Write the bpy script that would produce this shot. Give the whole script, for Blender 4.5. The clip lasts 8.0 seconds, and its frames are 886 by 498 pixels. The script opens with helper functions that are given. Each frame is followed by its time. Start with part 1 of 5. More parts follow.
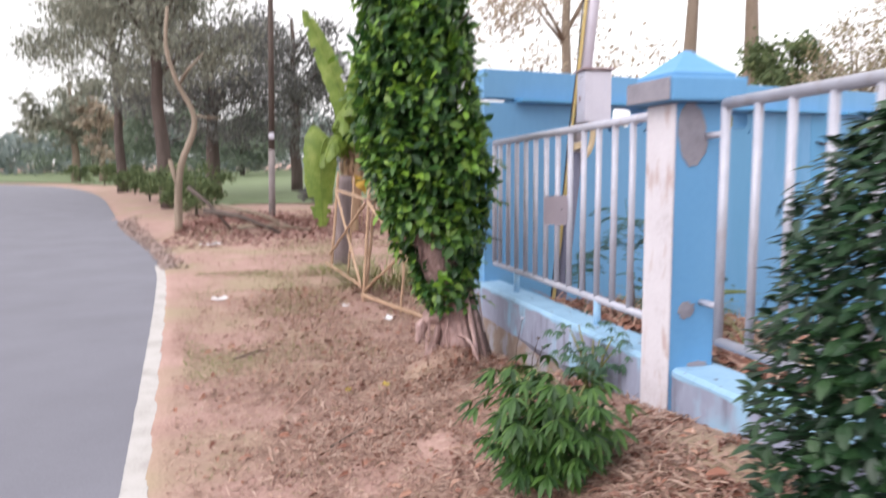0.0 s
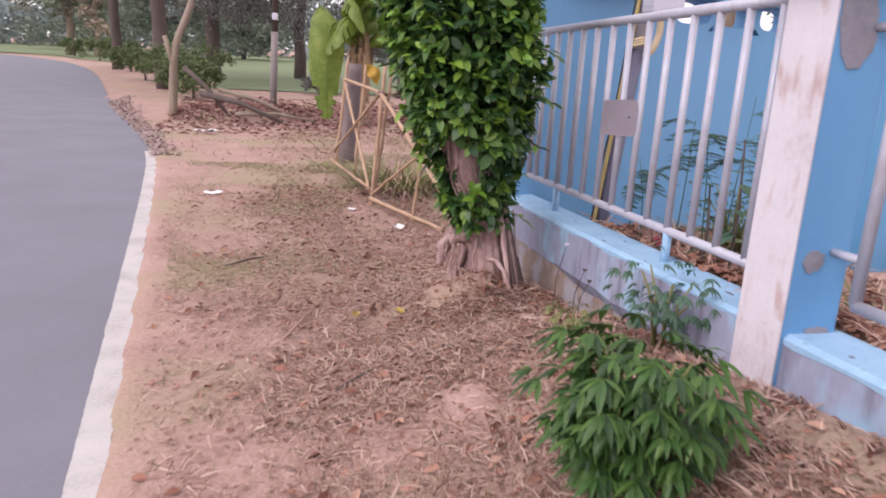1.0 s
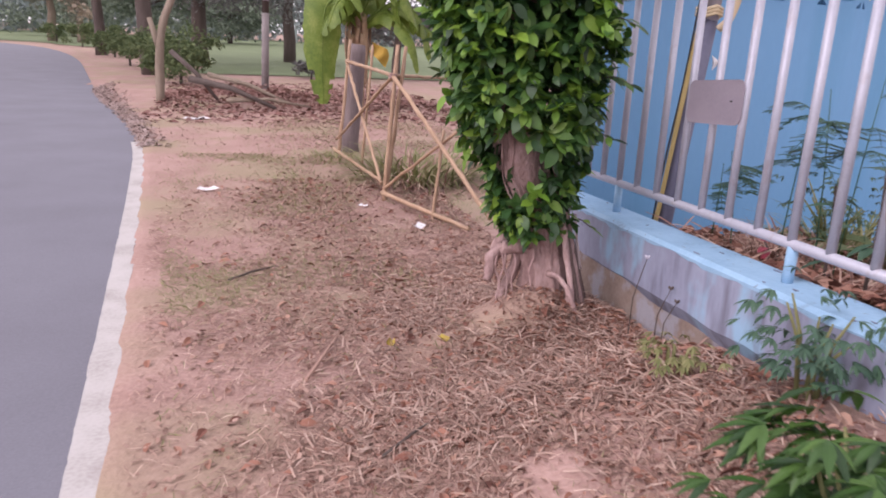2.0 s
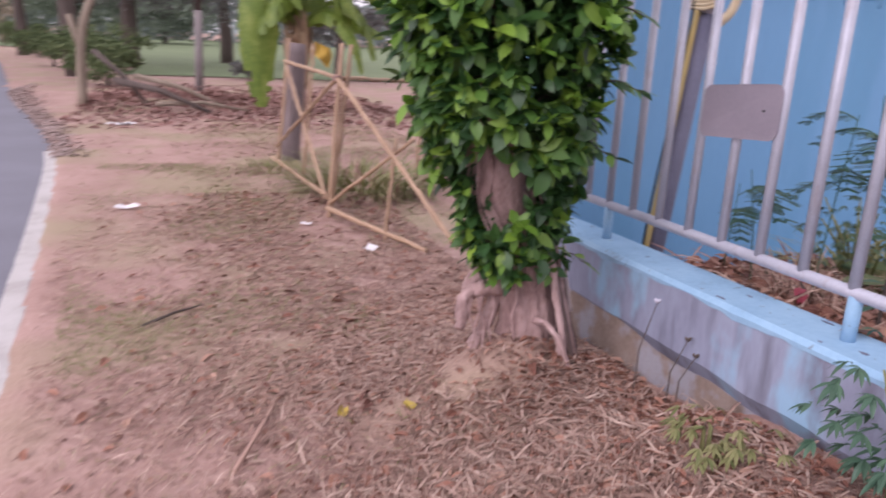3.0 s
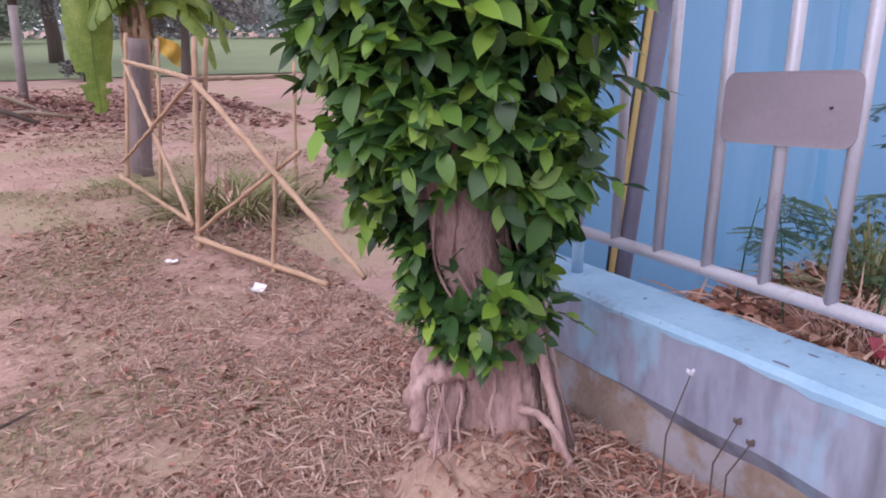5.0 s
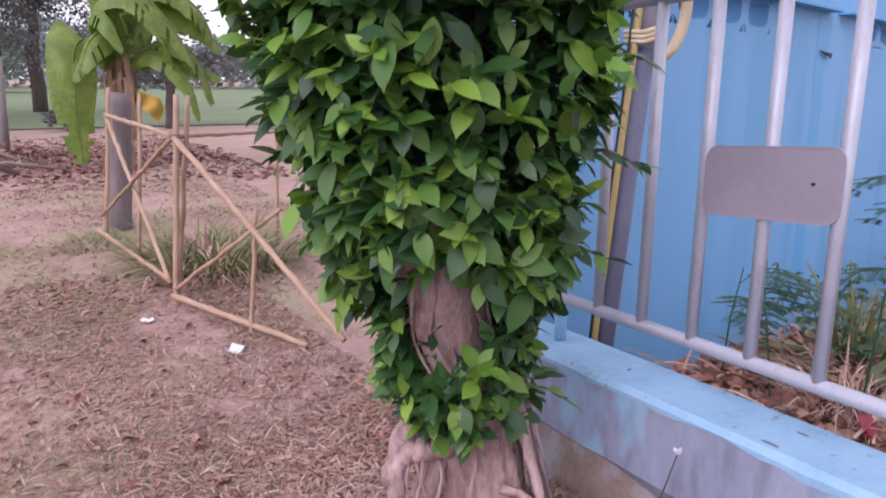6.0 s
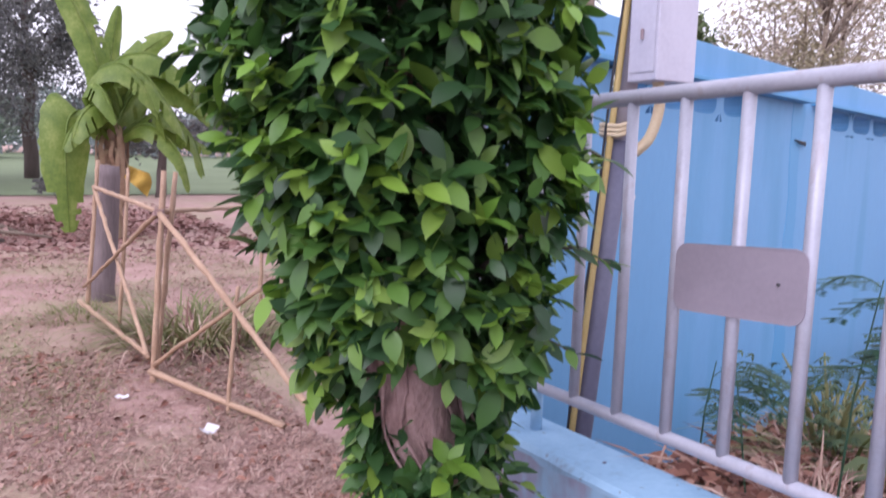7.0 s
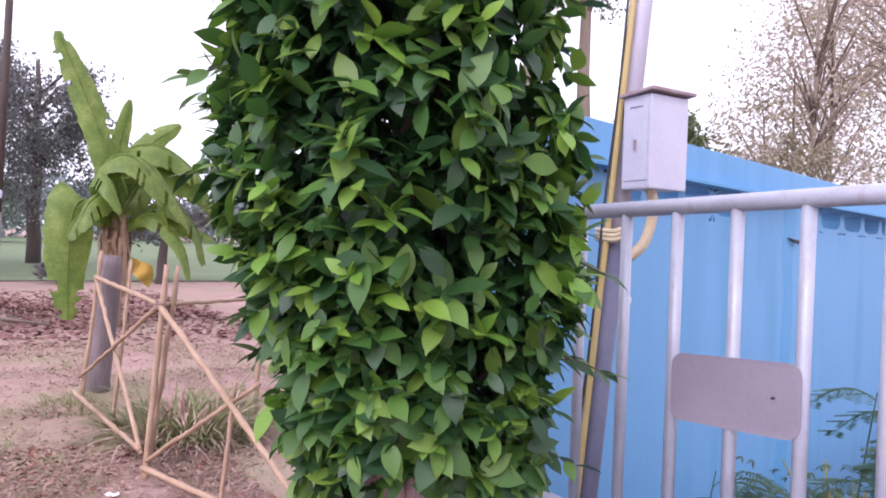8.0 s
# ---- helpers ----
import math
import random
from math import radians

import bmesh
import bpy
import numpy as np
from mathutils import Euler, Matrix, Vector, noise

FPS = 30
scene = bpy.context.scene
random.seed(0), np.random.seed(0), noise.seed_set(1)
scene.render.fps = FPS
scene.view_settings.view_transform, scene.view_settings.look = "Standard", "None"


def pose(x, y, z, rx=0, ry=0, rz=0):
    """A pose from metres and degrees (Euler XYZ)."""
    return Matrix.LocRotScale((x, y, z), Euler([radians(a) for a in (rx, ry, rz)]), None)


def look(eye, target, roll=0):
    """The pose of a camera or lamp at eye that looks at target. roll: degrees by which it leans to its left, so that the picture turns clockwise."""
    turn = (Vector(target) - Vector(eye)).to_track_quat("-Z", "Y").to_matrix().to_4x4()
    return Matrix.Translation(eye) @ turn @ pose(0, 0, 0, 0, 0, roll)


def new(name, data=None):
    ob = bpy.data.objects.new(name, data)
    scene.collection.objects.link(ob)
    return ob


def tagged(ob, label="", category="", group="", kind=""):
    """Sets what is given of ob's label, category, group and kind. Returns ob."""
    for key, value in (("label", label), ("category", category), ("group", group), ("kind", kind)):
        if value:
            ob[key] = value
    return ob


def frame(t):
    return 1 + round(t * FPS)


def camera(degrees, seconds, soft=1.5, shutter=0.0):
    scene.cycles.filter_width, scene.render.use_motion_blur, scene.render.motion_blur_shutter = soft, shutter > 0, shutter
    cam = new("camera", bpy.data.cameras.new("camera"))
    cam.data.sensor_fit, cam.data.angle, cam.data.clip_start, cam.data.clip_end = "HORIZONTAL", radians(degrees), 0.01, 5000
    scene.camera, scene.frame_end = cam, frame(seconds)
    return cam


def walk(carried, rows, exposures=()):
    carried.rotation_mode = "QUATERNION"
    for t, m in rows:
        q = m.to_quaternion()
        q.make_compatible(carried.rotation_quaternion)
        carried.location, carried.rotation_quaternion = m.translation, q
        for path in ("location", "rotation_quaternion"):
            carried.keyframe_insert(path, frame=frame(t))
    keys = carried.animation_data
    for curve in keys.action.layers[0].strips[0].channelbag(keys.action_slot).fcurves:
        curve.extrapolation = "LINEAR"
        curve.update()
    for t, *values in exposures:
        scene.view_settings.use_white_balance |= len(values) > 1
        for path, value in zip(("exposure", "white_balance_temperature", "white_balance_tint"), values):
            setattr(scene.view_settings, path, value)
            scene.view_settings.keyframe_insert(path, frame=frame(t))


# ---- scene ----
cam = camera(62.2, 8.0, 1.8, 0.5)
PATH = [
    (0, (-0.612, -0.262, 1.392), (-0.145, 1.668, 1.153), -0.4),
    (0.5, (-0.639, 0.142, 1.371), (-0.184, 2.034, 0.91), 2.2),
    (0.7, (-0.612, 0.263, 1.325), (-0.147, 2.145, 0.83), 1.8),
    (1, (-0.609, 0.446, 1.336), (-0.143, 2.325, 0.831), 3.2),
    (1.3, (-0.664, 0.658, 1.315), (-0.158, 2.526, 0.813), 3.1),
    (1.5, (-0.686, 0.83, 1.308), (-0.221, 2.714, 0.826), 1.2),
    (1.7, (-0.729, 0.958, 1.305), (-0.255, 2.833, 0.797), 1.9),
    (2.8, (-0.608, 1.615, 1.249), (-0.083, 3.459, 0.68), 3.5),
    (3, (-0.611, 1.74, 1.269), (0.02, 3.559, 0.73), 2.7),
    (3.5, (-0.645, 2.021, 1.275), (0.204, 3.74, 0.705), 3.4),
    (4, (-0.578, 2.232, 1.255), (0.329, 3.914, 0.665), 2.1),
    (4.2, (-0.519, 2.325, 1.266), (0.348, 4.023, 0.662), -2.4),
    (5.3, (-0.491, 2.591, 1.288), (0.475, 4.252, 0.733), 0.8),
    (5.5, (-0.477, 2.605, 1.302), (0.487, 4.279, 0.785), 0.9),
    (6, (-0.464, 2.596, 1.325), (0.533, 4.271, 0.878), 0.4),
    (6.5, (-0.448, 2.593, 1.352), (0.565, 4.279, 0.987), 1.0),
    (7, (-0.441, 2.572, 1.377), (0.599, 4.261, 1.121), 1.5),
    (7.5, (-0.444, 2.557, 1.416), (0.602, 4.259, 1.313), 1.4),
    (8, (-0.465, 2.541, 1.432), (0.581, 4.246, 1.412), 2.0),
]
EXPOSURES = [(0.0, 0.95, 6500, 6), (0.5, 0.76, 6550, 11), (1.0, 0.74, 6550, 16), (3.5, 0.58, 6250, 20), (5.5, 0.7, 6050, 20), (6.5, 0.76, 5900, 20), (8.0, 1.0, 5850, 21)]
walk(cam, [(t, look(eye, target, roll)) for t, eye, target, roll in PATH], EXPOSURES)

# ---- light: a bright hazy evening sky and a weak, very soft sun ----
SUN_ELEV, SUN_ROT = radians(40), radians(-120)
world = bpy.data.worlds.new("world")
scene.world = world
world.use_nodes = True
wn, wl = world.node_tree.nodes, world.node_tree.links
wn.clear()
sky = wn.new("ShaderNodeTexSky")
sky.sky_type, sky.sun_disc = "NISHITA", False
sky.sun_elevation, sky.sun_rotation = SUN_ELEV, SUN_ROT
sky.air_density, sky.dust_density, sky.ozone_density = 1.0, 6.0, 1.0
haze = wn.new("ShaderNodeHueSaturation")
haze.inputs["Saturation"].default_value = 0.12
tint = wn.new("ShaderNodeMix")
tint.data_type, tint.blend_type = "RGBA", "MULTIPLY"
tint.inputs[0].default_value = 1.0
tint.inputs[7].default_value = (1.0, 0.93, 1.0, 1)
cloud = wn.new("ShaderNodeMix")
cloud.data_type = "RGBA"
cloud.inputs[0].default_value = 0.6
cloud.inputs[7].default_value = (7.6, 7.3, 7.6, 1)
back = wn.new("ShaderNodeBackground")
back.inputs["Strength"].default_value = 0.15
wout = wn.new("ShaderNodeOutputWorld")
wl.new(sky.outputs[0], haze.inputs["Color"])
wl.new(haze.outputs[0], tint.inputs[6])
wl.new(tint.outputs[2], cloud.inputs[6])
wl.new(cloud.outputs[2], back.inputs["Color"])
wl.new(back.outputs[0], wout.inputs["Surface"])
sun = new("sun", bpy.data.lights.new("sun", "SUN"))
sun.data.energy, sun.data.angle, sun.data.color = 0.4, radians(40), (1.0, 0.93, 0.86)
sun.matrix_world = look((0, 0, 0), (-math.sin(SUN_ROT) * math.cos(SUN_ELEV), -math.cos(SUN_ROT) * math.cos(SUN_ELEV), -math.sin(SUN_ELEV)))


# ---- materials ----
def rgb(c):
    return (*c, 1.0)


def material(name, colors, scale=6.0, fine=60.0, rough=0.8, bump=0.3, depth=0.01, metal=0.0, spread=0.5, rnd="", stretch=(1, 1, 1), glow=0.0, fine_amount=0.35):
    """Procedural surface: two scales of noise through a ramp of colours, fine relief; rnd 'object' or 'island' varies each piece."""
    m = bpy.data.materials.new(name)
    m.use_nodes = True
    n, l = m.node_tree.nodes, m.node_tree.links
    p = n["Principled BSDF"]
    tc = n.new("ShaderNodeTexCoord")
    geo = n.new("ShaderNodeNewGeometry")
    mp = n.new("ShaderNodeMapping")
    mp.inputs["Scale"].default_value = stretch
    l.new(geo.outputs["Position"], mp.inputs["Vector"])
    a = n.new("ShaderNodeTexNoise")
    a.inputs["Scale"].default_value, a.inputs["Detail"].default_value = scale, 6
    b = n.new("ShaderNodeTexNoise")
    b.inputs["Scale"].default_value, b.inputs["Detail"].default_value = fine, 4
    l.new(mp.outputs[0], a.inputs["Vector"])
    l.new(mp.outputs[0], b.inputs["Vector"])
    mix = n.new("ShaderNodeMix")
    mix.inputs[0].default_value = fine_amount
    l.new(a.outputs[0], mix.inputs[2])
    l.new(b.outputs[0], mix.inputs[3])
    src = mix.outputs[0]
    if rnd:
        o = n.new("ShaderNodeObjectInfo").outputs["Random"] if rnd == "object" else geo.outputs["Random Per Island"]
        mx = n.new("ShaderNodeMix")
        mx.inputs[0].default_value = 0.85
        l.new(src, mx.inputs[2])
        l.new(o, mx.inputs[3])
        src = mx.outputs[0]
    r = n.new("ShaderNodeValToRGB")
    e = r.color_ramp.elements
    lo, hi = (0.02, 0.98) if rnd else (0.5 - spread / 2, 0.5 + spread / 2)
    e[0].position, e[0].color = lo, rgb(colors[0])
    e[1].position, e[1].color = hi, rgb(colors[-1])
    for k, c in enumerate(colors[1:-1]):
        q = e.new(lo + (hi - lo) * (k + 1) / (len(colors) - 1))
        q.color = rgb(c)
    l.new(src, r.inputs[0])
    l.new(r.outputs[0], p.inputs["Base Color"])
    p.inputs["Roughness"].default_value, p.inputs["Metallic"].default_value = rough, metal
    if bump:
        bp = n.new("ShaderNodeBump")
        bp.inputs["Strength"].default_value, bp.inputs["Distance"].default_value = bump, depth
        l.new(mix.outputs[0], bp.inputs["Height"])
        l.new(bp.outputs[0], p.inputs["Normal"])
    if glow:
        t = n.new("ShaderNodeBsdfTranslucent")
        l.new(r.outputs[0], t.inputs["Color"])
        ms = n.new("ShaderNodeMixShader")
        ms.inputs[0].default_value = glow
        l.new(p.outputs[0], ms.inputs[1])
        l.new(t.outputs[0], ms.inputs[2])
        l.new(ms.outputs[0], n["Material Output"].inputs["Surface"])
    return m


DIRT = material("dry_earth", [(0.19, 0.115, 0.098), (0.3, 0.185, 0.158), (0.385, 0.25, 0.218), (0.46, 0.32, 0.285)], 2.2, 45, 0.95, 0.8, 0.02, spread=0.6, fine_amount=0.5)
dn, dl = DIRT.node_tree.nodes, DIRT.node_tree.links
d_pos = dn.new("ShaderNodeNewGeometry")
d_noise = dn.new("ShaderNodeTexNoise")
d_noise.inputs["Scale"].default_value, d_noise.inputs["Detail"].default_value = 0.8, 5
dl.new(d_pos.outputs["Position"], d_noise.inputs["Vector"])
d_ramp = dn.new("ShaderNodeValToRGB")
d_ramp.color_ramp.elements[0].position, d_ramp.color_ramp.elements[1].position = 0.46, 0.62
dl.new(d_noise.outputs[0], d_ramp.inputs[0])
d_mix = dn.new("ShaderNodeMix")
d_mix.data_type = "RGBA"
d_mix.inputs[7].default_value = (0.29, 0.232, 0.152, 1)
d_half = dn.new("ShaderNodeMath")
d_half.operation = "MULTIPLY"
d_half.inputs[1].default_value = 0.8
dl.new(d_ramp.outputs[0], d_half.inputs[0])
dl.new(d_half.outputs[0], d_mix.inputs[0])
d_base = dn["Principled BSDF"].inputs["Base Color"]
dl.new(d_base.links[0].from_socket, d_mix.inputs[6])
dl.new(d_mix.outputs[2], d_base)
ASPHALT = material("worn_asphalt", [(0.125, 0.124, 0.148), (0.156, 0.156, 0.187), (0.187, 0.188, 0.222)], 1.2, 120, 0.97, 0.35, 0.004, fine_amount=0.5)
LINE = material("worn_white_paint", [(0.3, 0.27, 0.26), (0.42, 0.4, 0.39), (0.47, 0.45, 0.445)], 5, 70, 0.7, 0.3, 0.004, spread=0.4)
# Saturation is lowered to put the haze over the field into its green.
FIELD = material("field_grass", [(0.1, 0.135, 0.06), (0.13, 0.17, 0.08), (0.16, 0.2, 0.1)], 0.3, 6, 0.9, 0.4, 0.05)
BLUE = material("blue_wall_paint", [(0.128, 0.312, 0.54), (0.143, 0.338, 0.575), (0.158, 0.358, 0.6)], 1.1, 30, 0.65, 0.12, 0.004, stretch=(1, 1, 0.35))
BLUE_EDGE = material("teal_blue_paint", [(0.09, 0.29, 0.53), (0.105, 0.32, 0.56)], 2, 30, 0.6, 0.1, 0.004)
PILLAR_BLUE = material("pillar_blue_paint", [(0.095, 0.26, 0.48), (0.11, 0.29, 0.52), (0.125, 0.31, 0.54)], 3, 40, 0.65, 0.15, 0.004)
PILLAR_WHITE = material("weathered_white_render", [(0.37, 0.335, 0.355), (0.53, 0.505, 0.55), (0.6, 0.58, 0.625)], 4, 50, 0.8, 0.3, 0.005, spread=0.6)
CEMENT = material("bare_cement", [(0.17, 0.16, 0.19), (0.23, 0.22, 0.26), (0.28, 0.27, 0.31)], 9, 60, 0.9, 0.5, 0.005)
PLINTH_TOP = material("pale_blue_plinth_paint", [(0.186, 0.277, 0.375), (0.236, 0.396, 0.562), (0.279, 0.449, 0.615), (0.298, 0.462, 0.63)], 6, 50, 0.7, 0.3, 0.005, spread=0.5)
PLINTH_SIDE = material("stained_plinth_render", [(0.16, 0.165, 0.22), (0.235, 0.25, 0.34), (0.285, 0.315, 0.42), (0.31, 0.34, 0.45)], 4, 40, 0.85, 0.4, 0.006, spread=0.6, stretch=(1, 1, 0.45))
FOOTING = material("earth_stained_footing", [(0.15, 0.105, 0.083), (0.24, 0.18, 0.15), (0.3, 0.247, 0.225)], 8, 60, 0.95, 0.7, 0.01)
PIPE = material("silver_painted_pipe", [(0.31, 0.315, 0.375), (0.39, 0.395, 0.465), (0.46, 0.465, 0.535)], 14, 120, 0.4, 0.15, 0.002, metal=0.1, spread=0.6)
PLATE = material("dull_grey_sheet_metal", [(0.259, 0.231, 0.274), (0.302, 0.266, 0.317), (0.331, 0.294, 0.346)], 5, 80, 0.45, 0.05, 0.002, metal=0.1)
POLE = material("grey_painted_pole", [(0.09, 0.09, 0.14), (0.12, 0.12, 0.18), (0.15, 0.15, 0.22)], 6, 60, 0.6, 0.15, 0.003)
POLE_TOP = material("pale_galvanised_pole", [(0.45, 0.42, 0.5), (0.55, 0.52, 0.6)], 6, 60, 0.5, 0.1, 0.003, metal=0.2)
YELLOW = material("yellow_conduit", [(0.413, 0.3, 0.105), (0.495, 0.39, 0.165)], 8, 60, 0.6, 0.1, 0.003)
BLACK = material("black_cable", [(0.015, 0.015, 0.02), (0.03, 0.03, 0.035)], 8, 60, 0.6, 0.1, 0.003)
CREAM = material("cream_tape", [(0.5, 0.38, 0.24), (0.7, 0.6, 0.42)], 20, 90, 0.8, 0.4, 0.004)
BOX = material("white_painted_box", [(0.44, 0.43, 0.52), (0.53, 0.52, 0.61), (0.58, 0.57, 0.66)], 5, 60, 0.5, 0.08, 0.003)
BOX_LID = material("brown_rusted_lid", [(0.2, 0.12, 0.12), (0.42, 0.34, 0.38)], 12, 60, 0.7, 0.3, 0.003)
BARK = material("pale_ficus_bark", [(0.085, 0.048, 0.044), (0.24, 0.152, 0.142), (0.4, 0.275, 0.262), (0.5, 0.375, 0.36)], 11, 60, 0.9, 1.0, 0.018, spread=0.6, stretch=(1.4, 1.4, 0.6))
# Dark brown bark, with the shade on these roots mixed into the colour.
ROOT_SHADED = material("dark_shaded_root_bark", [(0.07, 0.045, 0.04), (0.14, 0.095, 0.085), (0.22, 0.16, 0.145)], 14, 60, 0.9, 0.6, 0.008, stretch=(1.5, 1.5, 0.4))
PALE_STRAND = material("pale_root_strand", [(0.38, 0.3, 0.29), (0.52, 0.43, 0.42)], 20, 90, 0.8, 0.3, 0.003)
DARK_BARK = material("dark_tree_bark", [(0.06, 0.045, 0.04), (0.11, 0.085, 0.075)], 5, 30, 0.95, 0.6, 0.02, stretch=(1.5, 1.5, 0.3))
PALE_BARK = material("pale_dead_wood", [(0.13, 0.1, 0.075), (0.22, 0.175, 0.135), (0.28, 0.225, 0.18)], 3, 25, 0.9, 0.6, 0.02, stretch=(1.5, 1.5, 0.3))
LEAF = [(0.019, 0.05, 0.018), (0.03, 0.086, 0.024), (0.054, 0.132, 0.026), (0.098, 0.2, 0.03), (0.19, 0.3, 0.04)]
YOUNG = [(0.09, 0.2, 0.025), (0.16, 0.31, 0.035), (0.26, 0.4, 0.05)]
LEAF_PIECE = material("ficus_leaf", LEAF, 20, 90, 0.46, 0.1, 0.002, rnd="object", glow=0.27)
LEAF_MASS = material("ficus_leaf_mass", LEAF, 20, 90, 0.46, 0.1, 0.002, rnd="island", glow=0.27)
# Darkest tones only: the shade inside the crown is put into the colour.
LEAF_SHADED = material("shaded_ficus_leaf", LEAF[:3], 20, 90, 0.42, 0.1, 0.002, rnd="island", glow=0.1)
LEAF_YOUNG = material("young_ficus_leaf", YOUNG, 20, 90, 0.46, 0.1, 0.002, rnd="island", glow=0.3)
LEAF_YOUNG_PIECE = material("young_ficus_leaf_piece", YOUNG, 20, 90, 0.46, 0.1, 0.002, rnd="object", glow=0.3)
HEDGE_MASS = material("dark_hedge_leaf", [(0.01, 0.028, 0.014), (0.016, 0.048, 0.02), (0.032, 0.08, 0.024)], 20, 90, 0.45, 0.1, 0.002, rnd="island", glow=0.15)
# Dark tones put the shrub's deep shadows into its leaf colour.
CASSAVA = material("lobed_shrub_leaf", [(0.016, 0.048, 0.014), (0.038, 0.098, 0.02), (0.1, 0.195, 0.034)], 12, 60, 0.5, 0.1, 0.002, rnd="island", glow=0.25)
BLUEGREEN = material("blue_green_leaf", [(0.038, 0.09, 0.053), (0.06, 0.128, 0.083), (0.083, 0.165, 0.09)], 12, 60, 0.5, 0.1, 0.002, rnd="island", glow=0.25)
FEATHER = material("feathery_leaf", [(0.024, 0.072, 0.048), (0.04, 0.104, 0.064), (0.072, 0.152, 0.064)], 12, 60, 0.5, 0.1, 0.002, rnd="island", glow=0.2)
WEED = material("tangled_weed_leaf", [(0.03, 0.06, 0.035), (0.055, 0.1, 0.045), (0.1, 0.15, 0.06)], 12, 60, 0.55, 0.1, 0.002, rnd="island", glow=0.2)
GRASS = material("straggly_grass", [(0.11, 0.135, 0.042), (0.2, 0.205, 0.08), (0.31, 0.28, 0.145)], 12, 60, 0.7, 0.1, 0.002, rnd="island", glow=0.2)
# The darkest straw tone paints in the shaded gaps between stalks.
STRAW = material("dry_straw", [(0.085, 0.038, 0.03), (0.22, 0.115, 0.09), (0.34, 0.205, 0.165), (0.46, 0.315, 0.25), (0.68, 0.53, 0.44)], 20, 80, 0.85, 0.1, 0.002, rnd="island")
PALE_STRAW = material("pale_straw", [(0.16, 0.09, 0.07), (0.26, 0.165, 0.13), (0.36, 0.245, 0.2), (0.52, 0.39, 0.325)], 20, 80, 0.8, 0.1, 0.002, rnd="island")
CHAFF = material("pale_chaff", [(0.22, 0.13, 0.102), (0.3, 0.187, 0.148), (0.38, 0.255, 0.208)], 20, 80, 0.9, 0.1, 0.002, rnd="island")
DEAD_LEAF = material("dead_leaf", [(0.085, 0.03, 0.022), (0.2, 0.082, 0.056), (0.31, 0.15, 0.105), (0.43, 0.275, 0.21)], 14, 60, 0.8, 0.2, 0.003, rnd="island")
RED_DEBRIS = material("reddish_debris", [(0.128, 0.056, 0.048), (0.208, 0.104, 0.088), (0.288, 0.176, 0.152)], 10, 50, 0.9, 0.3, 0.01, rnd="island")
BAMBOO = material("dry_bamboo", [(0.25, 0.152, 0.089), (0.351, 0.228, 0.148), (0.437, 0.304, 0.207)], 6, 60, 0.6, 0.2, 0.003)
OLD_WOOD = material("grey_weathered_wood", [(0.09, 0.068, 0.07), (0.16, 0.125, 0.125), (0.24, 0.19, 0.185)], 6, 40, 0.9, 0.6, 0.01, stretch=(2, 2, 0.3))
BANANA = material("banana_leaf", [(0.085, 0.15, 0.025), (0.17, 0.25, 0.045), (0.33, 0.39, 0.11)], 5, 30, 0.5, 0.25, 0.006, glow=0.42)
BANANA_DRY = material("dry_banana_leaf", [(0.22, 0.13, 0.08), (0.36, 0.24, 0.16), (0.46, 0.34, 0.22)], 6, 40, 0.85, 0.4, 0.008)
BANANA_STEM = material("banana_stem", [(0.2, 0.12, 0.08), (0.34, 0.22, 0.15), (0.4, 0.34, 0.18)], 5, 40, 0.7, 0.4, 0.008, stretch=(1.5, 1.5, 0.3))
DUST = material("pale_road_dust", [(0.2, 0.135, 0.12), (0.3, 0.22, 0.2), (0.36, 0.285, 0.265)], 10, 60, 0.95, 0.2, 0.003, rnd="island")
PAPER = material("white_paper_scrap", [(0.612, 0.595, 0.612), (0.697, 0.68, 0.697)], 20, 80, 0.7, 0.2, 0.003)
YELLOW_LEAF = material("fallen_yellow_leaf", [(0.33, 0.24, 0.03), (0.42, 0.312, 0.048)], 14, 60, 0.6, 0.1, 0.002)
RED_LEAF = material("dark_red_leaf", [(0.2, 0.02, 0.04), (0.34, 0.04, 0.07)], 14, 60, 0.6, 0.1, 0.002)
CLOTH = material("yellow_cloth", [(0.36, 0.216, 0.03), (0.432, 0.276, 0.048)], 14, 60, 0.8, 0.2, 0.004)
CONCRETE = material("grey_concrete_post", [(0.16, 0.14, 0.14), (0.24, 0.21, 0.21)], 6, 50, 0.9, 0.4, 0.006)
# Haze is put into this leaf colour, which is lightened and greyed.
FAR_LEAF = material("haze_tinted_tree_leaf", [(0.17, 0.185, 0.15), (0.23, 0.24, 0.19), (0.29, 0.295, 0.235)], 3, 20, 0.8, 0, rnd="island", glow=0.25)
DARK_TREE_LEAF = material("dark_tree_leaf", [(0.1, 0.1, 0.105), (0.14, 0.142, 0.14), (0.19, 0.19, 0.17)], 3, 20, 0.8, 0, rnd="island", glow=0.2)
# Brownish leaf, lightened so that its colour includes the haze.
BROWN_TREE_LEAF = material("brownish_hazed_tree_leaf", [(0.28, 0.22, 0.18), (0.37, 0.31, 0.24), (0.46, 0.4, 0.3)], 3, 20, 0.8, 0, rnd="island", glow=0.3)
OLIVE_LEAF = material("brown_olive_leaf", [(0.17, 0.145, 0.085), (0.24, 0.205, 0.125), (0.31, 0.27, 0.17)], 3, 20, 0.8, 0, rnd="island", glow=0.25)
GREEN_TREE_LEAF = material("green_tree_leaf", [(0.07, 0.105, 0.045), (0.11, 0.15, 0.065), (0.17, 0.21, 0.09)], 3, 20, 0.8, 0, rnd="island", glow=0.3)
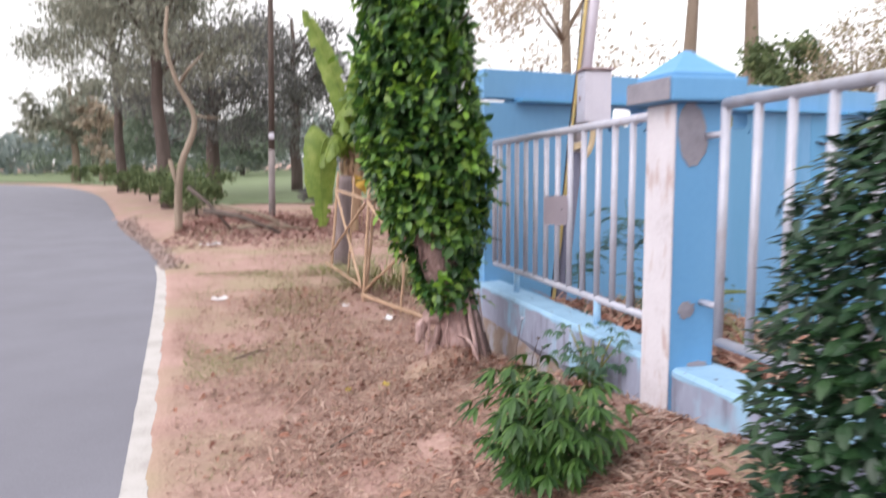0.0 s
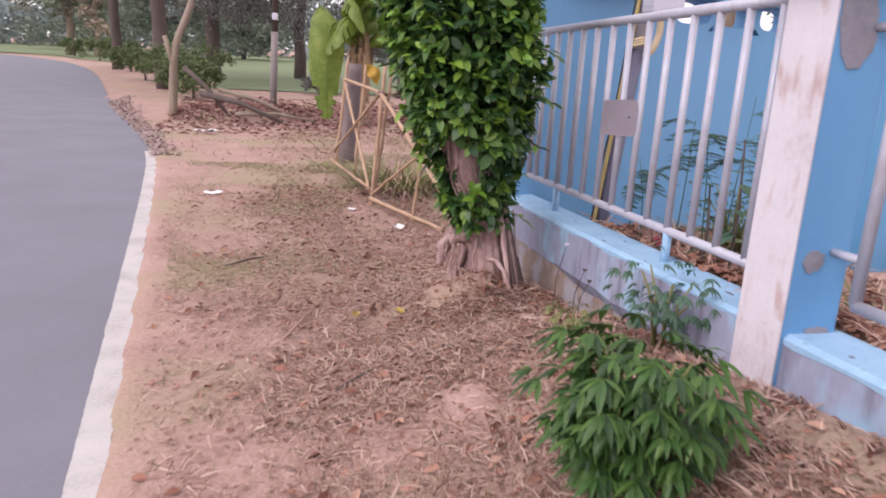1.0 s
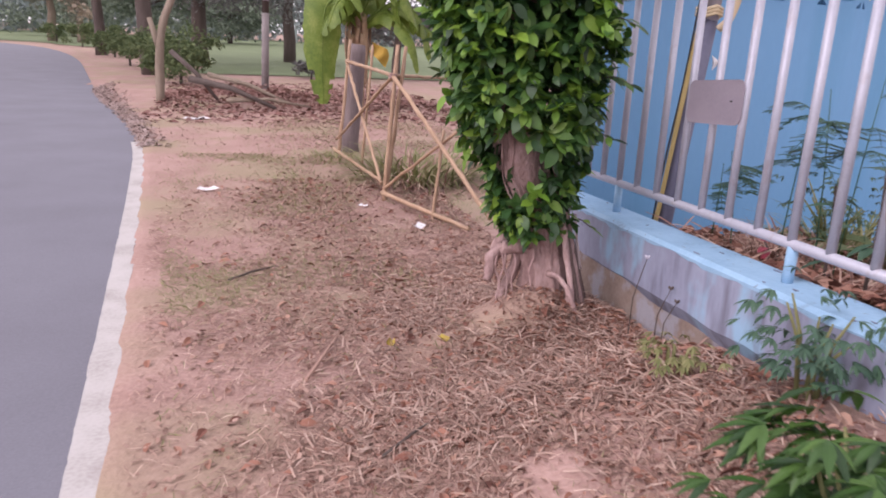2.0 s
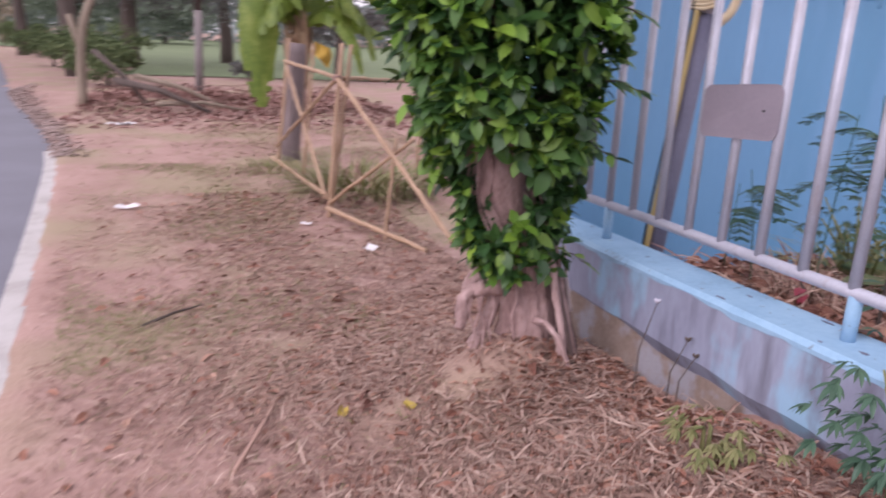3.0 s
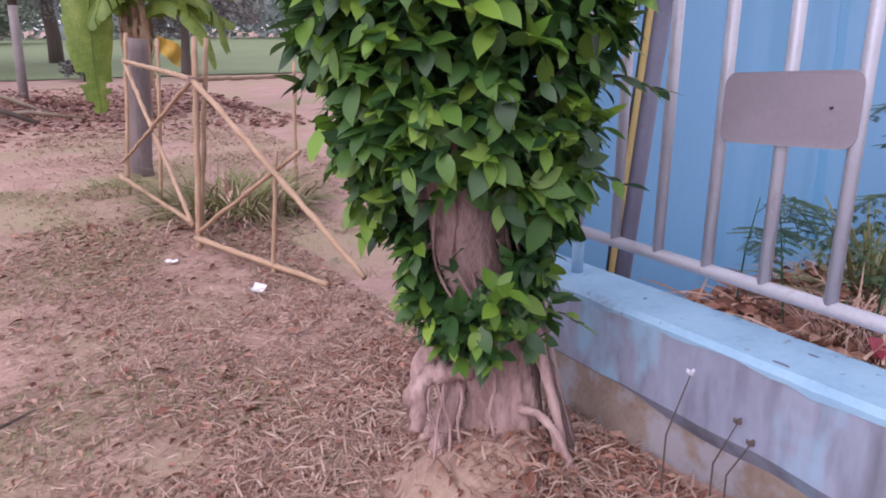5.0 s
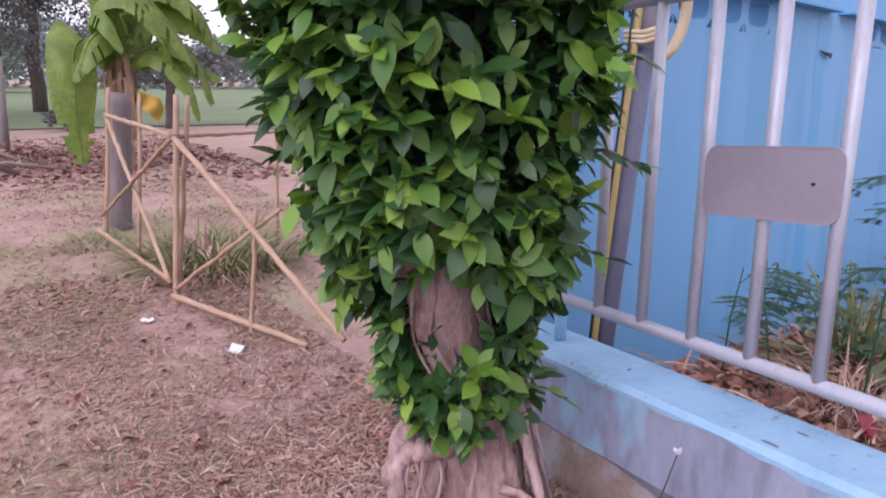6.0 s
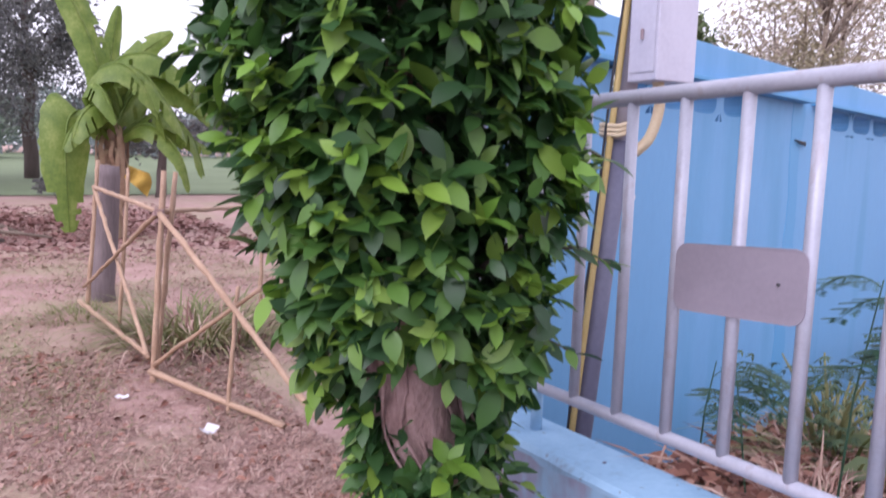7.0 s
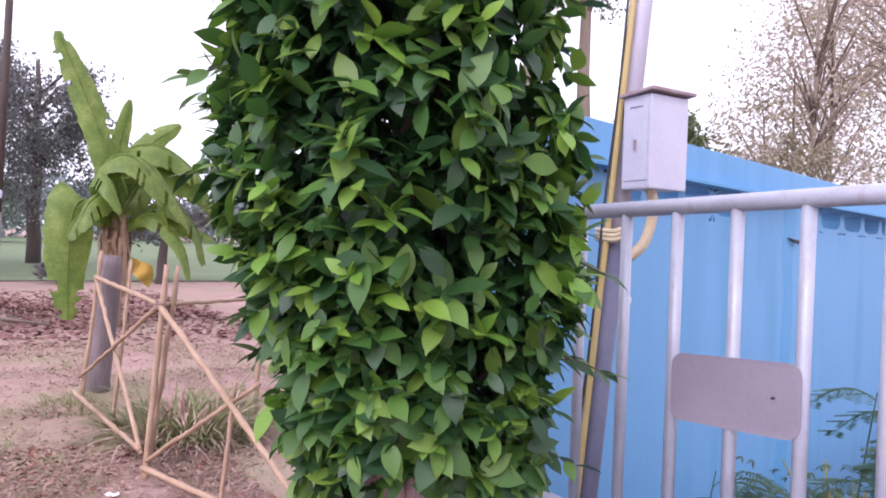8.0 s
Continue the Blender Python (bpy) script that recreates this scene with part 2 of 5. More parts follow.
# Both far leaf colours below have the air's haze painted in.
HAZY_GREEN = material("haze_tinted_green_leaf", [(0.15, 0.19, 0.15), (0.19, 0.235, 0.18), (0.24, 0.28, 0.21)], 2, 10, 0.9, 0, rnd="island", glow=0.2)
MIST_LEAF = material("haze_tinted_wood_leaf", [(0.16, 0.2, 0.2), (0.2, 0.24, 0.23), (0.25, 0.28, 0.26)], 1, 8, 0.95, 0, rnd="island", glow=0.2)


def streaked(m, color, amount, scale, low, high):
    """Lays runs of dirt, long in height and short along the wall, over a material."""
    n, l = m.node_tree.nodes, m.node_tree.links
    geo, mp = n.new("ShaderNodeNewGeometry"), n.new("ShaderNodeMapping")
    mp.inputs["Scale"].default_value = scale
    l.new(geo.outputs["Position"], mp.inputs["Vector"])
    t = n.new("ShaderNodeTexNoise")
    t.inputs["Scale"].default_value, t.inputs["Detail"].default_value = 1.0, 5
    l.new(mp.outputs[0], t.inputs["Vector"])
    r = n.new("ShaderNodeMapRange")
    r.inputs[1].default_value, r.inputs[2].default_value, r.inputs[4].default_value = low, high, amount
    l.new(t.outputs[0], r.inputs[0])
    mix = n.new("ShaderNodeMix")
    mix.data_type = "RGBA"
    mix.inputs[7].default_value = rgb(color)
    l.new(r.outputs[0], mix.inputs[0])
    base = n["Principled BSDF"].inputs["Base Color"]
    l.new(base.links[0].from_socket, mix.inputs[6])
    l.new(mix.outputs[2], base)


streaked(PLINTH_SIDE, (0.12, 0.115, 0.15), 0.75, (9, 9, 1.6), 0.52, 0.66)
streaked(PLINTH_SIDE, (0.26, 0.45, 0.62), 0.8, (5, 5, 2.5), 0.56, 0.66)
streaked(PLINTH_TOP, (0.17, 0.2, 0.25), 0.8, (34, 34, 34), 0.68, 0.71)
streaked(PILLAR_WHITE, (0.36, 0.25, 0.23), 0.7, (14, 14, 5), 0.56, 0.66)
streaked(BLUE, (0.06, 0.25, 0.42), 0.35, (2.2, 2.2, 0.3), 0.52, 0.66)
streaked(FOOTING, (0.33, 0.34, 0.4), 0.7, (7, 7, 6), 0.5, 0.6)
streaked(PIPE, (0.3, 0.25, 0.26), 0.35, (30, 30, 12), 0.6, 0.66)


# ---- mesh helpers ----
def mesh(name, verts, faces, mat, smooth=False):
    me = bpy.data.meshes.new(name)
    me.from_pydata([tuple(v) for v in verts], [], [tuple(f) for f in faces])
    me.materials.append(mat)
    if smooth:
        me.polygons.foreach_set("use_smooth", [True] * len(me.polygons))
    me.update()
    return me


def child(ob, parent, label="", kind=""):
    if parent is not None:
        ob.parent = parent
    return tagged(ob, label, "", "", kind)


def part(name, geometry, mat, parent, label="", smooth=False, kind=""):
    """Links (verts, faces), or a bmesh, as one mesh object under parent."""
    if isinstance(geometry, tuple):
        me = mesh(name, geometry[0], geometry[1], mat, smooth)
    else:
        me = bpy.data.meshes.new(name)
        geometry.to_mesh(me)
        geometry.free()
        me.materials.append(mat)
        if smooth:
            me.polygons.foreach_set("use_smooth", [True] * len(me.polygons))
    return child(new(name, me), parent, label, kind)


def empty(name, at=(0, 0, 0), rz=0.0):
    ob = new(name)
    ob.empty_display_size = 0.1
    ob.matrix_world = pose(*at, 0, 0, rz)
    return ob


def join(*pieces):
    verts, faces = [], []
    for v, f in pieces:
        k = len(verts)
        verts.extend(tuple(p) for p in v)
        faces.extend(tuple(i + k for i in q) for q in f)
    return verts, faces


def bar(x0, x1, y0, y1, z0, z1, bevel=0.004):
    bm = bmesh.new()
    bmesh.ops.create_cube(bm, size=1)
    for v in bm.verts:
        v.co = Vector((x0 + (v.co.x + 0.5) * (x1 - x0), y0 + (v.co.y + 0.5) * (y1 - y0), z0 + (v.co.z + 0.5) * (z1 - z0)))
    if bevel:
        bmesh.ops.bevel(bm, geom=bm.edges[:], offset=bevel, segments=2, affect="EDGES", profile=0.6)
    return bm


def tube(points, radii, sides=10, cap=True, lobes=0, lobe=0.0, jitter=0.0, seed=0):
    """A tube along points; radii one or per point; optional fluting and unevenness."""
    rng = np.random.RandomState(seed)
    pts = [Vector(p) for p in points]
    if not isinstance(radii, (list, tuple)):
        radii = [radii] * len(pts)
    verts, faces, side = [], [], None
    for i, p in enumerate(pts):
        d = (pts[min(i + 1, len(pts) - 1)] - pts[max(i - 1, 0)]).normalized()
        if side is None:
            side = d.cross(Vector((0.3, 1, 0.2))).normalized()
        side = (side - d * side.dot(d)).normalized()
        up = d.cross(side)
        for k in range(sides):
            a = 2 * math.pi * k / sides
            r = radii[i] * (1 + lobe * math.cos(lobes * a + 0.7 * i) + jitter * rng.uniform(-1, 1))
            verts.append(p + (side * math.cos(a) + up * math.sin(a)) * r)
    for i in range(len(pts) - 1):
        for k in range(sides):
            a, b = i * sides + k, i * sides + (k + 1) % sides
            faces.append((a, b, b + sides, a + sides))
    if cap:
        faces.append(tuple(reversed(range(sides))))
        faces.append(tuple(range((len(pts) - 1) * sides, len(pts) * sides)))
    return verts, faces


def smooth_path(points, n):
    """Catmull-Rom through points, n steps a stretch."""
    p = [Vector(q) for q in points]
    p = [p[0] * 2 - p[1]] + p + [p[-1] * 2 - p[-2]]
    out = []
    for i in range(1, len(p) - 2):
        for k in range(n):
            t = k / n
            out.append(0.5 * ((2 * p[i]) + (p[i + 1] - p[i - 1]) * t + (2 * p[i - 1] - 5 * p[i] + 4 * p[i + 1] - p[i + 2]) * t * t + (3 * p[i] - p[i - 1] - 3 * p[i + 1] + p[i + 2]) * t ** 3))
    return out + [p[-2]]


def leaf_shape(length=1.0, width=0.5, fold=0.25, droop=0.2, tip=0.5):
    """A leaf along +y, folded on its midrib, with its tip hanging; (verts, faces)."""
    stations = ((0.22, 0.72), (0.48, 1.0), (0.76, 0.62))
    verts = [(0, 0, 0)]
    for t, w in stations:
        z = -droop * t * t * length
        for s in (-1, 0, 1):
            verts.append((s * w * width / 2 * length, t * length, z + abs(s) * fold * w * width / 2 * length))
    verts.append((0, length, -droop * length))
    faces = [(0, 2, 1), (0, 3, 2)]
    for i in range(2):
        a = 1 + 3 * i
        faces += [(a, a + 1, a + 4, a + 3), (a + 1, a + 2, a + 5, a + 4)]
    faces += [(7, 8, 10), (8, 9, 10)]
    return np.array(verts), faces


def arc_blade(bend=0.9, width=0.03):
    """A grass blade that rises along +y and bows over towards -z."""
    verts, faces = [], []
    for t in np.linspace(0, 1, 6):
        w = width * (1 - t ** 2) / 2 + 0.001
        y, z = t * (1 - 0.35 * bend * t), -bend * 0.6 * t * t
        verts += [(-w, y, z), (w, y, z)]
    return np.array(verts), [(2 * k, 2 * k + 1, 2 * k + 3, 2 * k + 2) for k in range(5)]


def blade_shape(length=1.0, width=0.05, droop=0.3):
    verts = [(-width / 2, 0, 0), (width / 2, 0, 0), (-width / 2, 0.5 * length, -droop * 0.15), (width / 2, 0.5 * length, -droop * 0.15), (0, length, -droop)]
    return np.array(verts), [(0, 1, 3, 2), (2, 3, 4)]


def scatter(shape, places):
    """Joins a copy of shape at each 4x4 of places."""
    v, f = shape
    h = np.c_[v, np.ones(len(v))]
    verts, faces = [], []
    for i, m in enumerate(places):
        verts.append((h @ np.asarray(m).T)[:, :3])
        k = i * len(v)
        faces.extend([tuple(j + k for j in q) for q in f])
    return np.concatenate(verts) if verts else np.zeros((0, 3)), faces


def facing(at, ahead, up, size):
    """A 4x4 that puts a leaf's +y along ahead and its +z near up, at scale size."""
    ax, ay, az = float(ahead[0]), float(ahead[1]), float(ahead[2])
    k = 1.0 / (math.sqrt(ax * ax + ay * ay + az * az) + 1e-9)
    ax, ay, az = ax * k, ay * k, az * k
    ux, uy, uz = float(up[0]), float(up[1]), float(up[2])
    sx, sy, sz = ay * uz - az * uy, az * ux - ax * uz, ax * uy - ay * ux
    k = 1.0 / (math.sqrt(sx * sx + sy * sy + sz * sz) + 1e-9)
    sx, sy, sz = sx * k, sy * k, sz * k
    ox, oy, oz = sy * az - sz * ay, sz * ax - sx * az, sx * ay - sy * ax
    return np.array(((sx * size, ax * size, ox * size, at[0]), (sy * size, ay * size, oy * size, at[1]), (sz * size, az * size, oz * size, at[2]), (0.0, 0.0, 0.0, 1.0)))


def step(a, b, x):
    t = np.clip((x - a) / (b - a), 0, 1)
    return t * t * (3 - 2 * t)


# ---- ground, road, field ----
BEND_Y = np.array([-1500.0, 0, 6, 9, 11, 14, 18, 28, 36, 45, 50, 56, 90, 1500])
BEND = np.array([0.1, 0.1, 0.103, 0.12, 0.21, 0.29, 0.22, 0.22, 0.28, 0.38, 0.6, 0.9, 1.2, 0.3])
EDGE_Y = np.concatenate([[-1500.0], np.arange(-12, 120, 0.25), [1500.0]])
EDGE_X = np.concatenate([[0.0], -np.cumsum(np.diff(EDGE_Y) * np.interp((EDGE_Y[1:] + EDGE_Y[:-1]) / 2, BEND_Y, BEND))])
EDGE_X += -0.84 - np.interp(0.0, EDGE_Y, EDGE_X)
LEVEL = -0.03


def road_edge(y):
    """The road runs straight beside the verge, then swings away to the left."""
    return np.interp(y, EDGE_Y, EDGE_X)


EDGE_LIST = np.interp(np.arange(-12, 120, 0.25), EDGE_Y, EDGE_X).tolist()


def edge_at(y):
    k = (min(max(y, -12.0), 118.0) + 12.0) * 4
    i = int(k)
    return EDGE_LIST[i] + (EDGE_LIST[i + 1] - EDGE_LIST[i]) * (k - i)


def turned(x, y):
    """The open land lies turned a little against the fence."""
    c, q = math.cos(radians(2.4)), math.sin(radians(2.4))
    return -0.63 + c * (x + 0.75) - q * (y - 0.85), 0.81 + q * (x + 0.75) + c * (y - 0.85)


def rest_at(ob, base):
    """Puts a thing built in plan coordinates at its base, turned with the land."""
    for c in ob.children_recursive:
        c.data.transform(Matrix.Translation(-Vector(base)))
    x, y = turned(base[0], base[1])
    ob.matrix_world = pose(x, y, base[2], 0, 0, 2.4)


def ground_height(x, y):
    """Verge banked up against the fence, a planted bed inside it, level land beyond."""
    x, y = np.asarray(x, float), np.asarray(y, float)
    u = x - road_edge(y)
    bank = np.interp(y, [-8, 1.7, 2.2, 2.45, 3.2, 3.3, 3.5, 3.7, 3.9, 5.0, 6.5, 9, 12], [0.5, 0.5, 0.43, 0.4, 0.28, 0.26, 0.17, 0.13, 0.14, 0.03, -0.03, 0.0, 0.0])
    z = LEVEL + 0.012 + bank * step(0.0, 0.9 - road_edge(y), u) ** 1.6
    z = np.where(u < 0, LEVEL - 0.05 * step(0.0, 0.12, -u) + 0.012 * (1 - step(0.0, 0.12, -u)), z)
    low = step(3.95, 4.25, y - 0.2 * (x - 1.1))
    bed = 0.55 - 0.2 * np.clip(x - 1.1, 0, 3) - 2.2 * low + 0.04 * np.sin(3 * x + 2 * y)
    inside = step(0.94, 1.04, x - 0.1 * step(5.0, 5.1, y)) * (1 - step(5.0, 5.2, y - 0.268 * (x - 1.0))) * (1 - step(20, 26, x))
    z = z * (1 - inside) + bed * inside
    near = np.exp(-((x - 0.4) ** 2 + (y - 3.97) ** 2) / 0.16)
    mound = np.exp(-((x - 0.46) ** 2 + (y - 3.97) ** 2) / 0.05)
    return z + (0.05 * near + 0.12 * mound) * (1 - step(0.8, 0.9, x))


def patch_noise(x, y):
    return np.array([noise.noise(Vector((a * 1.3, b * 1.3, 0))) * 0.012 + noise.noise(Vector((a * 7, b * 7, 3))) * 0.008 for a, b in zip(x.ravel(), y.ravel())]).reshape(x.shape)


def spaced(dense0, dense1, d, far, grow=1.22):
    out, s, q = list(np.arange(dense0, dense1, d)), d, dense1
    while q < far:
        out.append(q)
        s *= grow
        q += s
    out.append(far)
    s, q = d, dense0
    while q > -far:
        s *= grow
        q -= s
        out.insert(0, max(q, -far))
    return np.array(out)


xs, ys = spaced(-2.2, 2.6, 0.06, 1500), spaced(0.0, 11.0, 0.07, 1500)
gx, gy = np.meshgrid(xs, ys)
gz = ground_height(gx, gy)
gz += np.where((gx - road_edge(gy)) > 0.02, patch_noise(gx, gy), 0)
nx, ny = len(xs), len(ys)
gverts = np.c_[gx.ravel(), gy.ravel(), gz.ravel()]
gfaces = [(j * nx + i, j * nx + i + 1, (j + 1) * nx + i + 1, (j + 1) * nx + i) for j in range(ny - 1) for i in range(nx - 1)]
ground = new("ground", mesh("ground", gverts, gfaces, DIRT, True))
tagged(ground, "dry reddish-brown earth verge strewn with straw", "ground", kind="structure")


def strip(x_left, x_right, y_list, z):
    verts, faces = [], []
    for y in y_list:
        verts += [(x_left(y), y, z), (x_right(y), y, z)]
    for i in range(len(y_list) - 1):
        faces.append((2 * i, 2 * i + 1, 2 * i + 3, 2 * i + 2))
    return verts, faces


road_y = list(np.arange(-12, 20, 0.5)) + list(np.arange(20, 90, 1.5))
road = new("road", mesh("road", *strip(lambda y: road_edge(y) - 6.2, lambda y: road_edge(y), road_y, LEVEL), ASPHALT))
tagged(road, "grey worn asphalt road curving away to the left", "road", kind="structure")
line_y = list(np.arange(-12, 10.45, 0.03))
edge_rng = np.random.RandomState(4)
wob = {round(y, 3): (0.006 * noise.noise(Vector((0, y * 4, 0))) + edge_rng.uniform(-0.002, 0.002), 0.012 * noise.noise(Vector((4, y * 3, 0))) + 0.01 * noise.noise(Vector((9, y * 14, 0))) + edge_rng.uniform(-0.002, 0.002)) for y in line_y}
line = new("road_line", mesh("road_line", *strip(lambda y: road_edge(y) - 0.122 + wob[round(y, 3)][0], lambda y: road_edge(y) - 0.01 + wob[round(y, 3)][1], line_y, LEVEL + 0.005), LINE))
tagged(line, "worn white painted edge line on the asphalt", "road marking", kind="structure")
field_y = list(np.arange(25.0, 130, 2.0))
field = new("field", mesh("field", *strip(lambda y: float(road_edge(np.array(y))) + 3.4 + 0.6 * math.sin(y * 0.7), lambda y: 70.0, field_y, LEVEL + 0.04), FIELD))
tagged(field, "flat bright green grass field beyond the verge", "field", kind="structure")

# ---- blue building behind the fence ----
def vent_cell(x0, x1, z0, z1, cx, cz, rx, rz, y0, y1):
    """A block with one round-bottomed opening through it."""
    n, verts, faces = 20, [], []
    for y in (y0, y1):
        for k in range(n):
            a = 2 * math.pi * k / n
            c, s = math.cos(a), math.sin(a)
            px = cx + rx * math.copysign(abs(c) ** 0.55, c)
            pz = cz + rz * math.copysign(abs(s) ** (0.35 if s > 0 else 0.7), s)
            verts.append((px, y, pz))
        for k in range(n):
            a = 2 * math.pi * k / n
            c, s = math.cos(a), math.sin(a)
            hx, hz = ((x1 - cx) if c > 0 else (cx - x0)), ((z1 - cz) if s > 0 else (cz - z0))
            t = min(hx / abs(c) if abs(c) > 1e-6 else 1e9, hz / abs(s) if abs(s) > 1e-6 else 1e9)
            verts.append((cx + c * t, y, cz + s * t))
    for k in range(n):
        j = (k + 1) % n
        faces += [(n + k, n + j, j, k), (2 * n + k, 2 * n + j, 3 * n + j, 3 * n + k), (k, j, 2 * n + j, 2 * n + k), (n + j, n + k, 3 * n + k, 3 * n + j)]
    return verts, faces


def block(x0, x1, y0, y1, z0, z1):
    v = [(x, y, z) for z in (z0, z1) for y in (y0, y1) for x in (x0, x1)]
    return v, [(0, 2, 3, 1), (4, 5, 7, 6), (0, 1, 5, 4), (1, 3, 7, 5), (3, 2, 6, 7), (2, 0, 4, 6)]


building = tagged(empty("blue_wall", (1.0, 4.92, 0.0), 15.0), "tall blue-painted masonry wall with a thin ledge and vents", "wall")
WALL_T = 0.16
LEDGE_Z, TOP_Z = 1.815, 2.05


VENTS = [(1.33, 0.17), (1.76, 0.17), (2.18, 0.17), (2.6, 0.15)] + [(4.79 + 0.66 * k, 0.27) for k in range(10)]
VENT_Z = LEDGE_Z - 0.2
pieces = [block(-0.05, 12, 0, WALL_T, -1.9, VENT_Z)]
edge_x = -0.05
for vx, half in VENTS:
    gap = half + 0.04
    pieces.append(block(edge_x, vx - gap, 0, WALL_T, VENT_Z, LEDGE_Z))
    pieces.append(vent_cell(vx - gap, vx + gap, VENT_Z, LEDGE_Z, vx, LEDGE_Z - 0.085, half, 0.078, 0, WALL_T))
    edge_x = vx + gap
pieces.append(block(edge_x, 12, 0, WALL_T, VENT_Z, LEDGE_Z))
part("wall", join(*pieces), BLUE, building)
part("parapet", bar(-0.05, 12, 0.0, WALL_T, LEDGE_Z + 0.025, TOP_Z, 0.006), BLUE, building)
part("ledge", bar(0.22, 3.85, -0.1, WALL_T - 0.01, LEDGE_Z, LEDGE_Z + 0.025, 0.004), BLUE_EDGE, building, "thin blue concrete ledge")
part("ledge", bar(4.06, 12, -0.1, WALL_T - 0.01, LEDGE_Z, LEDGE_Z + 0.025, 0.004), BLUE_EDGE, building, "thin blue concrete ledge")
part("ledge", bar(3.85, 4.06, 0.003, WALL_T - 0.01, LEDGE_Z, LEDGE_Z + 0.025, 0.0), BLUE, building)
run_v, run_f = [], []
for k, z in enumerate(np.linspace(LEDGE_Z - 0.002, -1.0, 60)):
    left = 3.68 + 0.07 * noise.noise(Vector((0.3, z * 2.3, 1))) + 0.02 * noise.noise(Vector((0.3, z * 11, 4)))
    right = 3.9 + 0.09 * noise.noise(Vector((7.3, z * 1.9, 1))) + 0.02 * noise.noise(Vector((7.3, z * 13, 4)))
    run_v += [(left, -0.0005, z), (left + 0.01, -0.004, z), (right - 0.01, -0.004, z), (right, -0.0005, z)]
    if k:
        run_f += [(4 * k - 4 + j, 4 * k + j, 4 * k + 1 + j, 4 * k - 3 + j) for j in range(3)]
part("paint_run", (run_v, run_f), BLUE_EDGE, building, "deeper blue run of paint")
part("wall_mark", tube([(3.72, -0.01, 1.55), (3.78, -0.03, 1.53), (3.86, -0.035, 1.525), (3.95, -0.012, 1.505)], [0.004, 0.012, 0.014, 0.004], 6), BLACK, building, "small dark hook on the wall")

# ---- plinth, pillar, railings ----
SLOPE = 0.036
RAIL_SLOPE = 0.027


def fence_z(z, y):
    return z + SLOPE * (3.5 - y)


def plinth_bm():
    """The beam: its lower outer edge is chipped and uneven."""
    rng = np.random.RandomState(3)
    ysl = np.arange(-3.0, 5.2, 0.05)
    verts, faces = [], []
    for y in ysl:
        chip = 0.012 * noise.noise(Vector((0, y * 5, 0)))
        bite = max(0.0, noise.noise(Vector((5, y * 3.1, 2))) - 0.35) * 0.05
        zt, zb = fence_z(0.546, y), fence_z(0.318, y) + chip
        for x, z in ((0.885, zb), (0.885, zt - 0.012 - bite), (0.9 + bite, zt), (1.085, zt), (1.09, zt - 0.01), (1.09, zb - 0.3)):
            verts.append((x, y, z))
    for j in range(len(ysl) - 1):
        a, b = 6 * j, 6 * j + 6
        for k in range(5):
            faces.append((a + k, b + k, b + k + 1, a + k + 1))
        faces.append((a + 5, b + 5, b, a))
    n = len(verts)
    faces += [tuple(range(6)), tuple(range(n - 6, n))[::-1]]
    return verts, faces


low_wall = tagged(empty("low_wall"), "low rendered plinth wall, pale blue top, stained sides", "low wall")
beam = part("beam", plinth_bm(), PLINTH_SIDE, low_wall)
top_v, top_f = [], []
for i, y in enumerate(np.arange(-3.0, 5.2, 0.05)):
    bite = max(0.0, noise.noise(Vector((5, y * 3.1, 2))) - 0.35) * 0.05
    drip = max(0.002, 0.012 + 0.03 * noise.noise(Vector((1, y * 4, 9))) + 0.012 * noise.noise(Vector((1, y * 17, 4))))
    z = fence_z(0.546, y) + 0.003
    top_v += [(0.8825, y, z - 0.014 - drip), (0.8825, y, z - 0.014 - bite), (0.899 + bite, y, z), (1.086, y, z)]
    if i:
        a = 4 * i
        top_f += [(a - 4 + k, a + k, a + k + 1, a - 3 + k) for k in range(3)]
part("painted_top", (top_v, top_f), PLINTH_TOP, low_wall, "pale blue paint, flaking at the edge")
foot_v, foot_f = [], []
for i, y in enumerate(np.arange(-3.0, 5.2, 0.1)):
    w = 0.02 * noise.noise(Vector((3, y * 2.3, 0)))
    face = 0.925 + w - 0.036 * float(step(3.75, 4.0, y))
    foot_v += [(face - 0.015, y, -0.3), (face, y, fence_z(0.322, y)), (1.08, y, fence_z(0.322, y)), (1.08, y, -0.3)]
    if i:
        a = 4 * i
        foot_f += [(a - 4 + k, a + k, a + k + 1, a - 3 + k) for k in range(3)]
part("footing", (foot_v, foot_f), FOOTING, low_wall, "earth-stained rough footing")

flake_rng = np.random.RandomState(14)
for k in range(16):
    cx, cy = flake_rng.uniform(0.905, 1.07), flake_rng.uniform(0.6, 5.0)
    w, l, n = flake_rng.uniform(0.003, 0.008), flake_rng.uniform(0.006, 0.028), 11
    zt = fence_z(0.546, cy) + 0.0045
    ring = [(cx + w * math.cos(6.283 * q / n) * flake_rng.uniform(0.6, 1.2), cy + l * math.sin(6.283 * q / n) * flake_rng.uniform(0.6, 1.2)) for q in range(n)]
    fv = [(x, y, zt - SLOPE * (y - cy)) for x, y in ring] + [(x, y, zt - 0.003 - SLOPE * (y - cy)) for x, y in ring]
    part("flake", (fv, [tuple(range(n))] + [(q, n + q, n + (q + 1) % n, (q + 1) % n) for q in range(n)]), POLE, low_wall, "grey patch of lost paint")

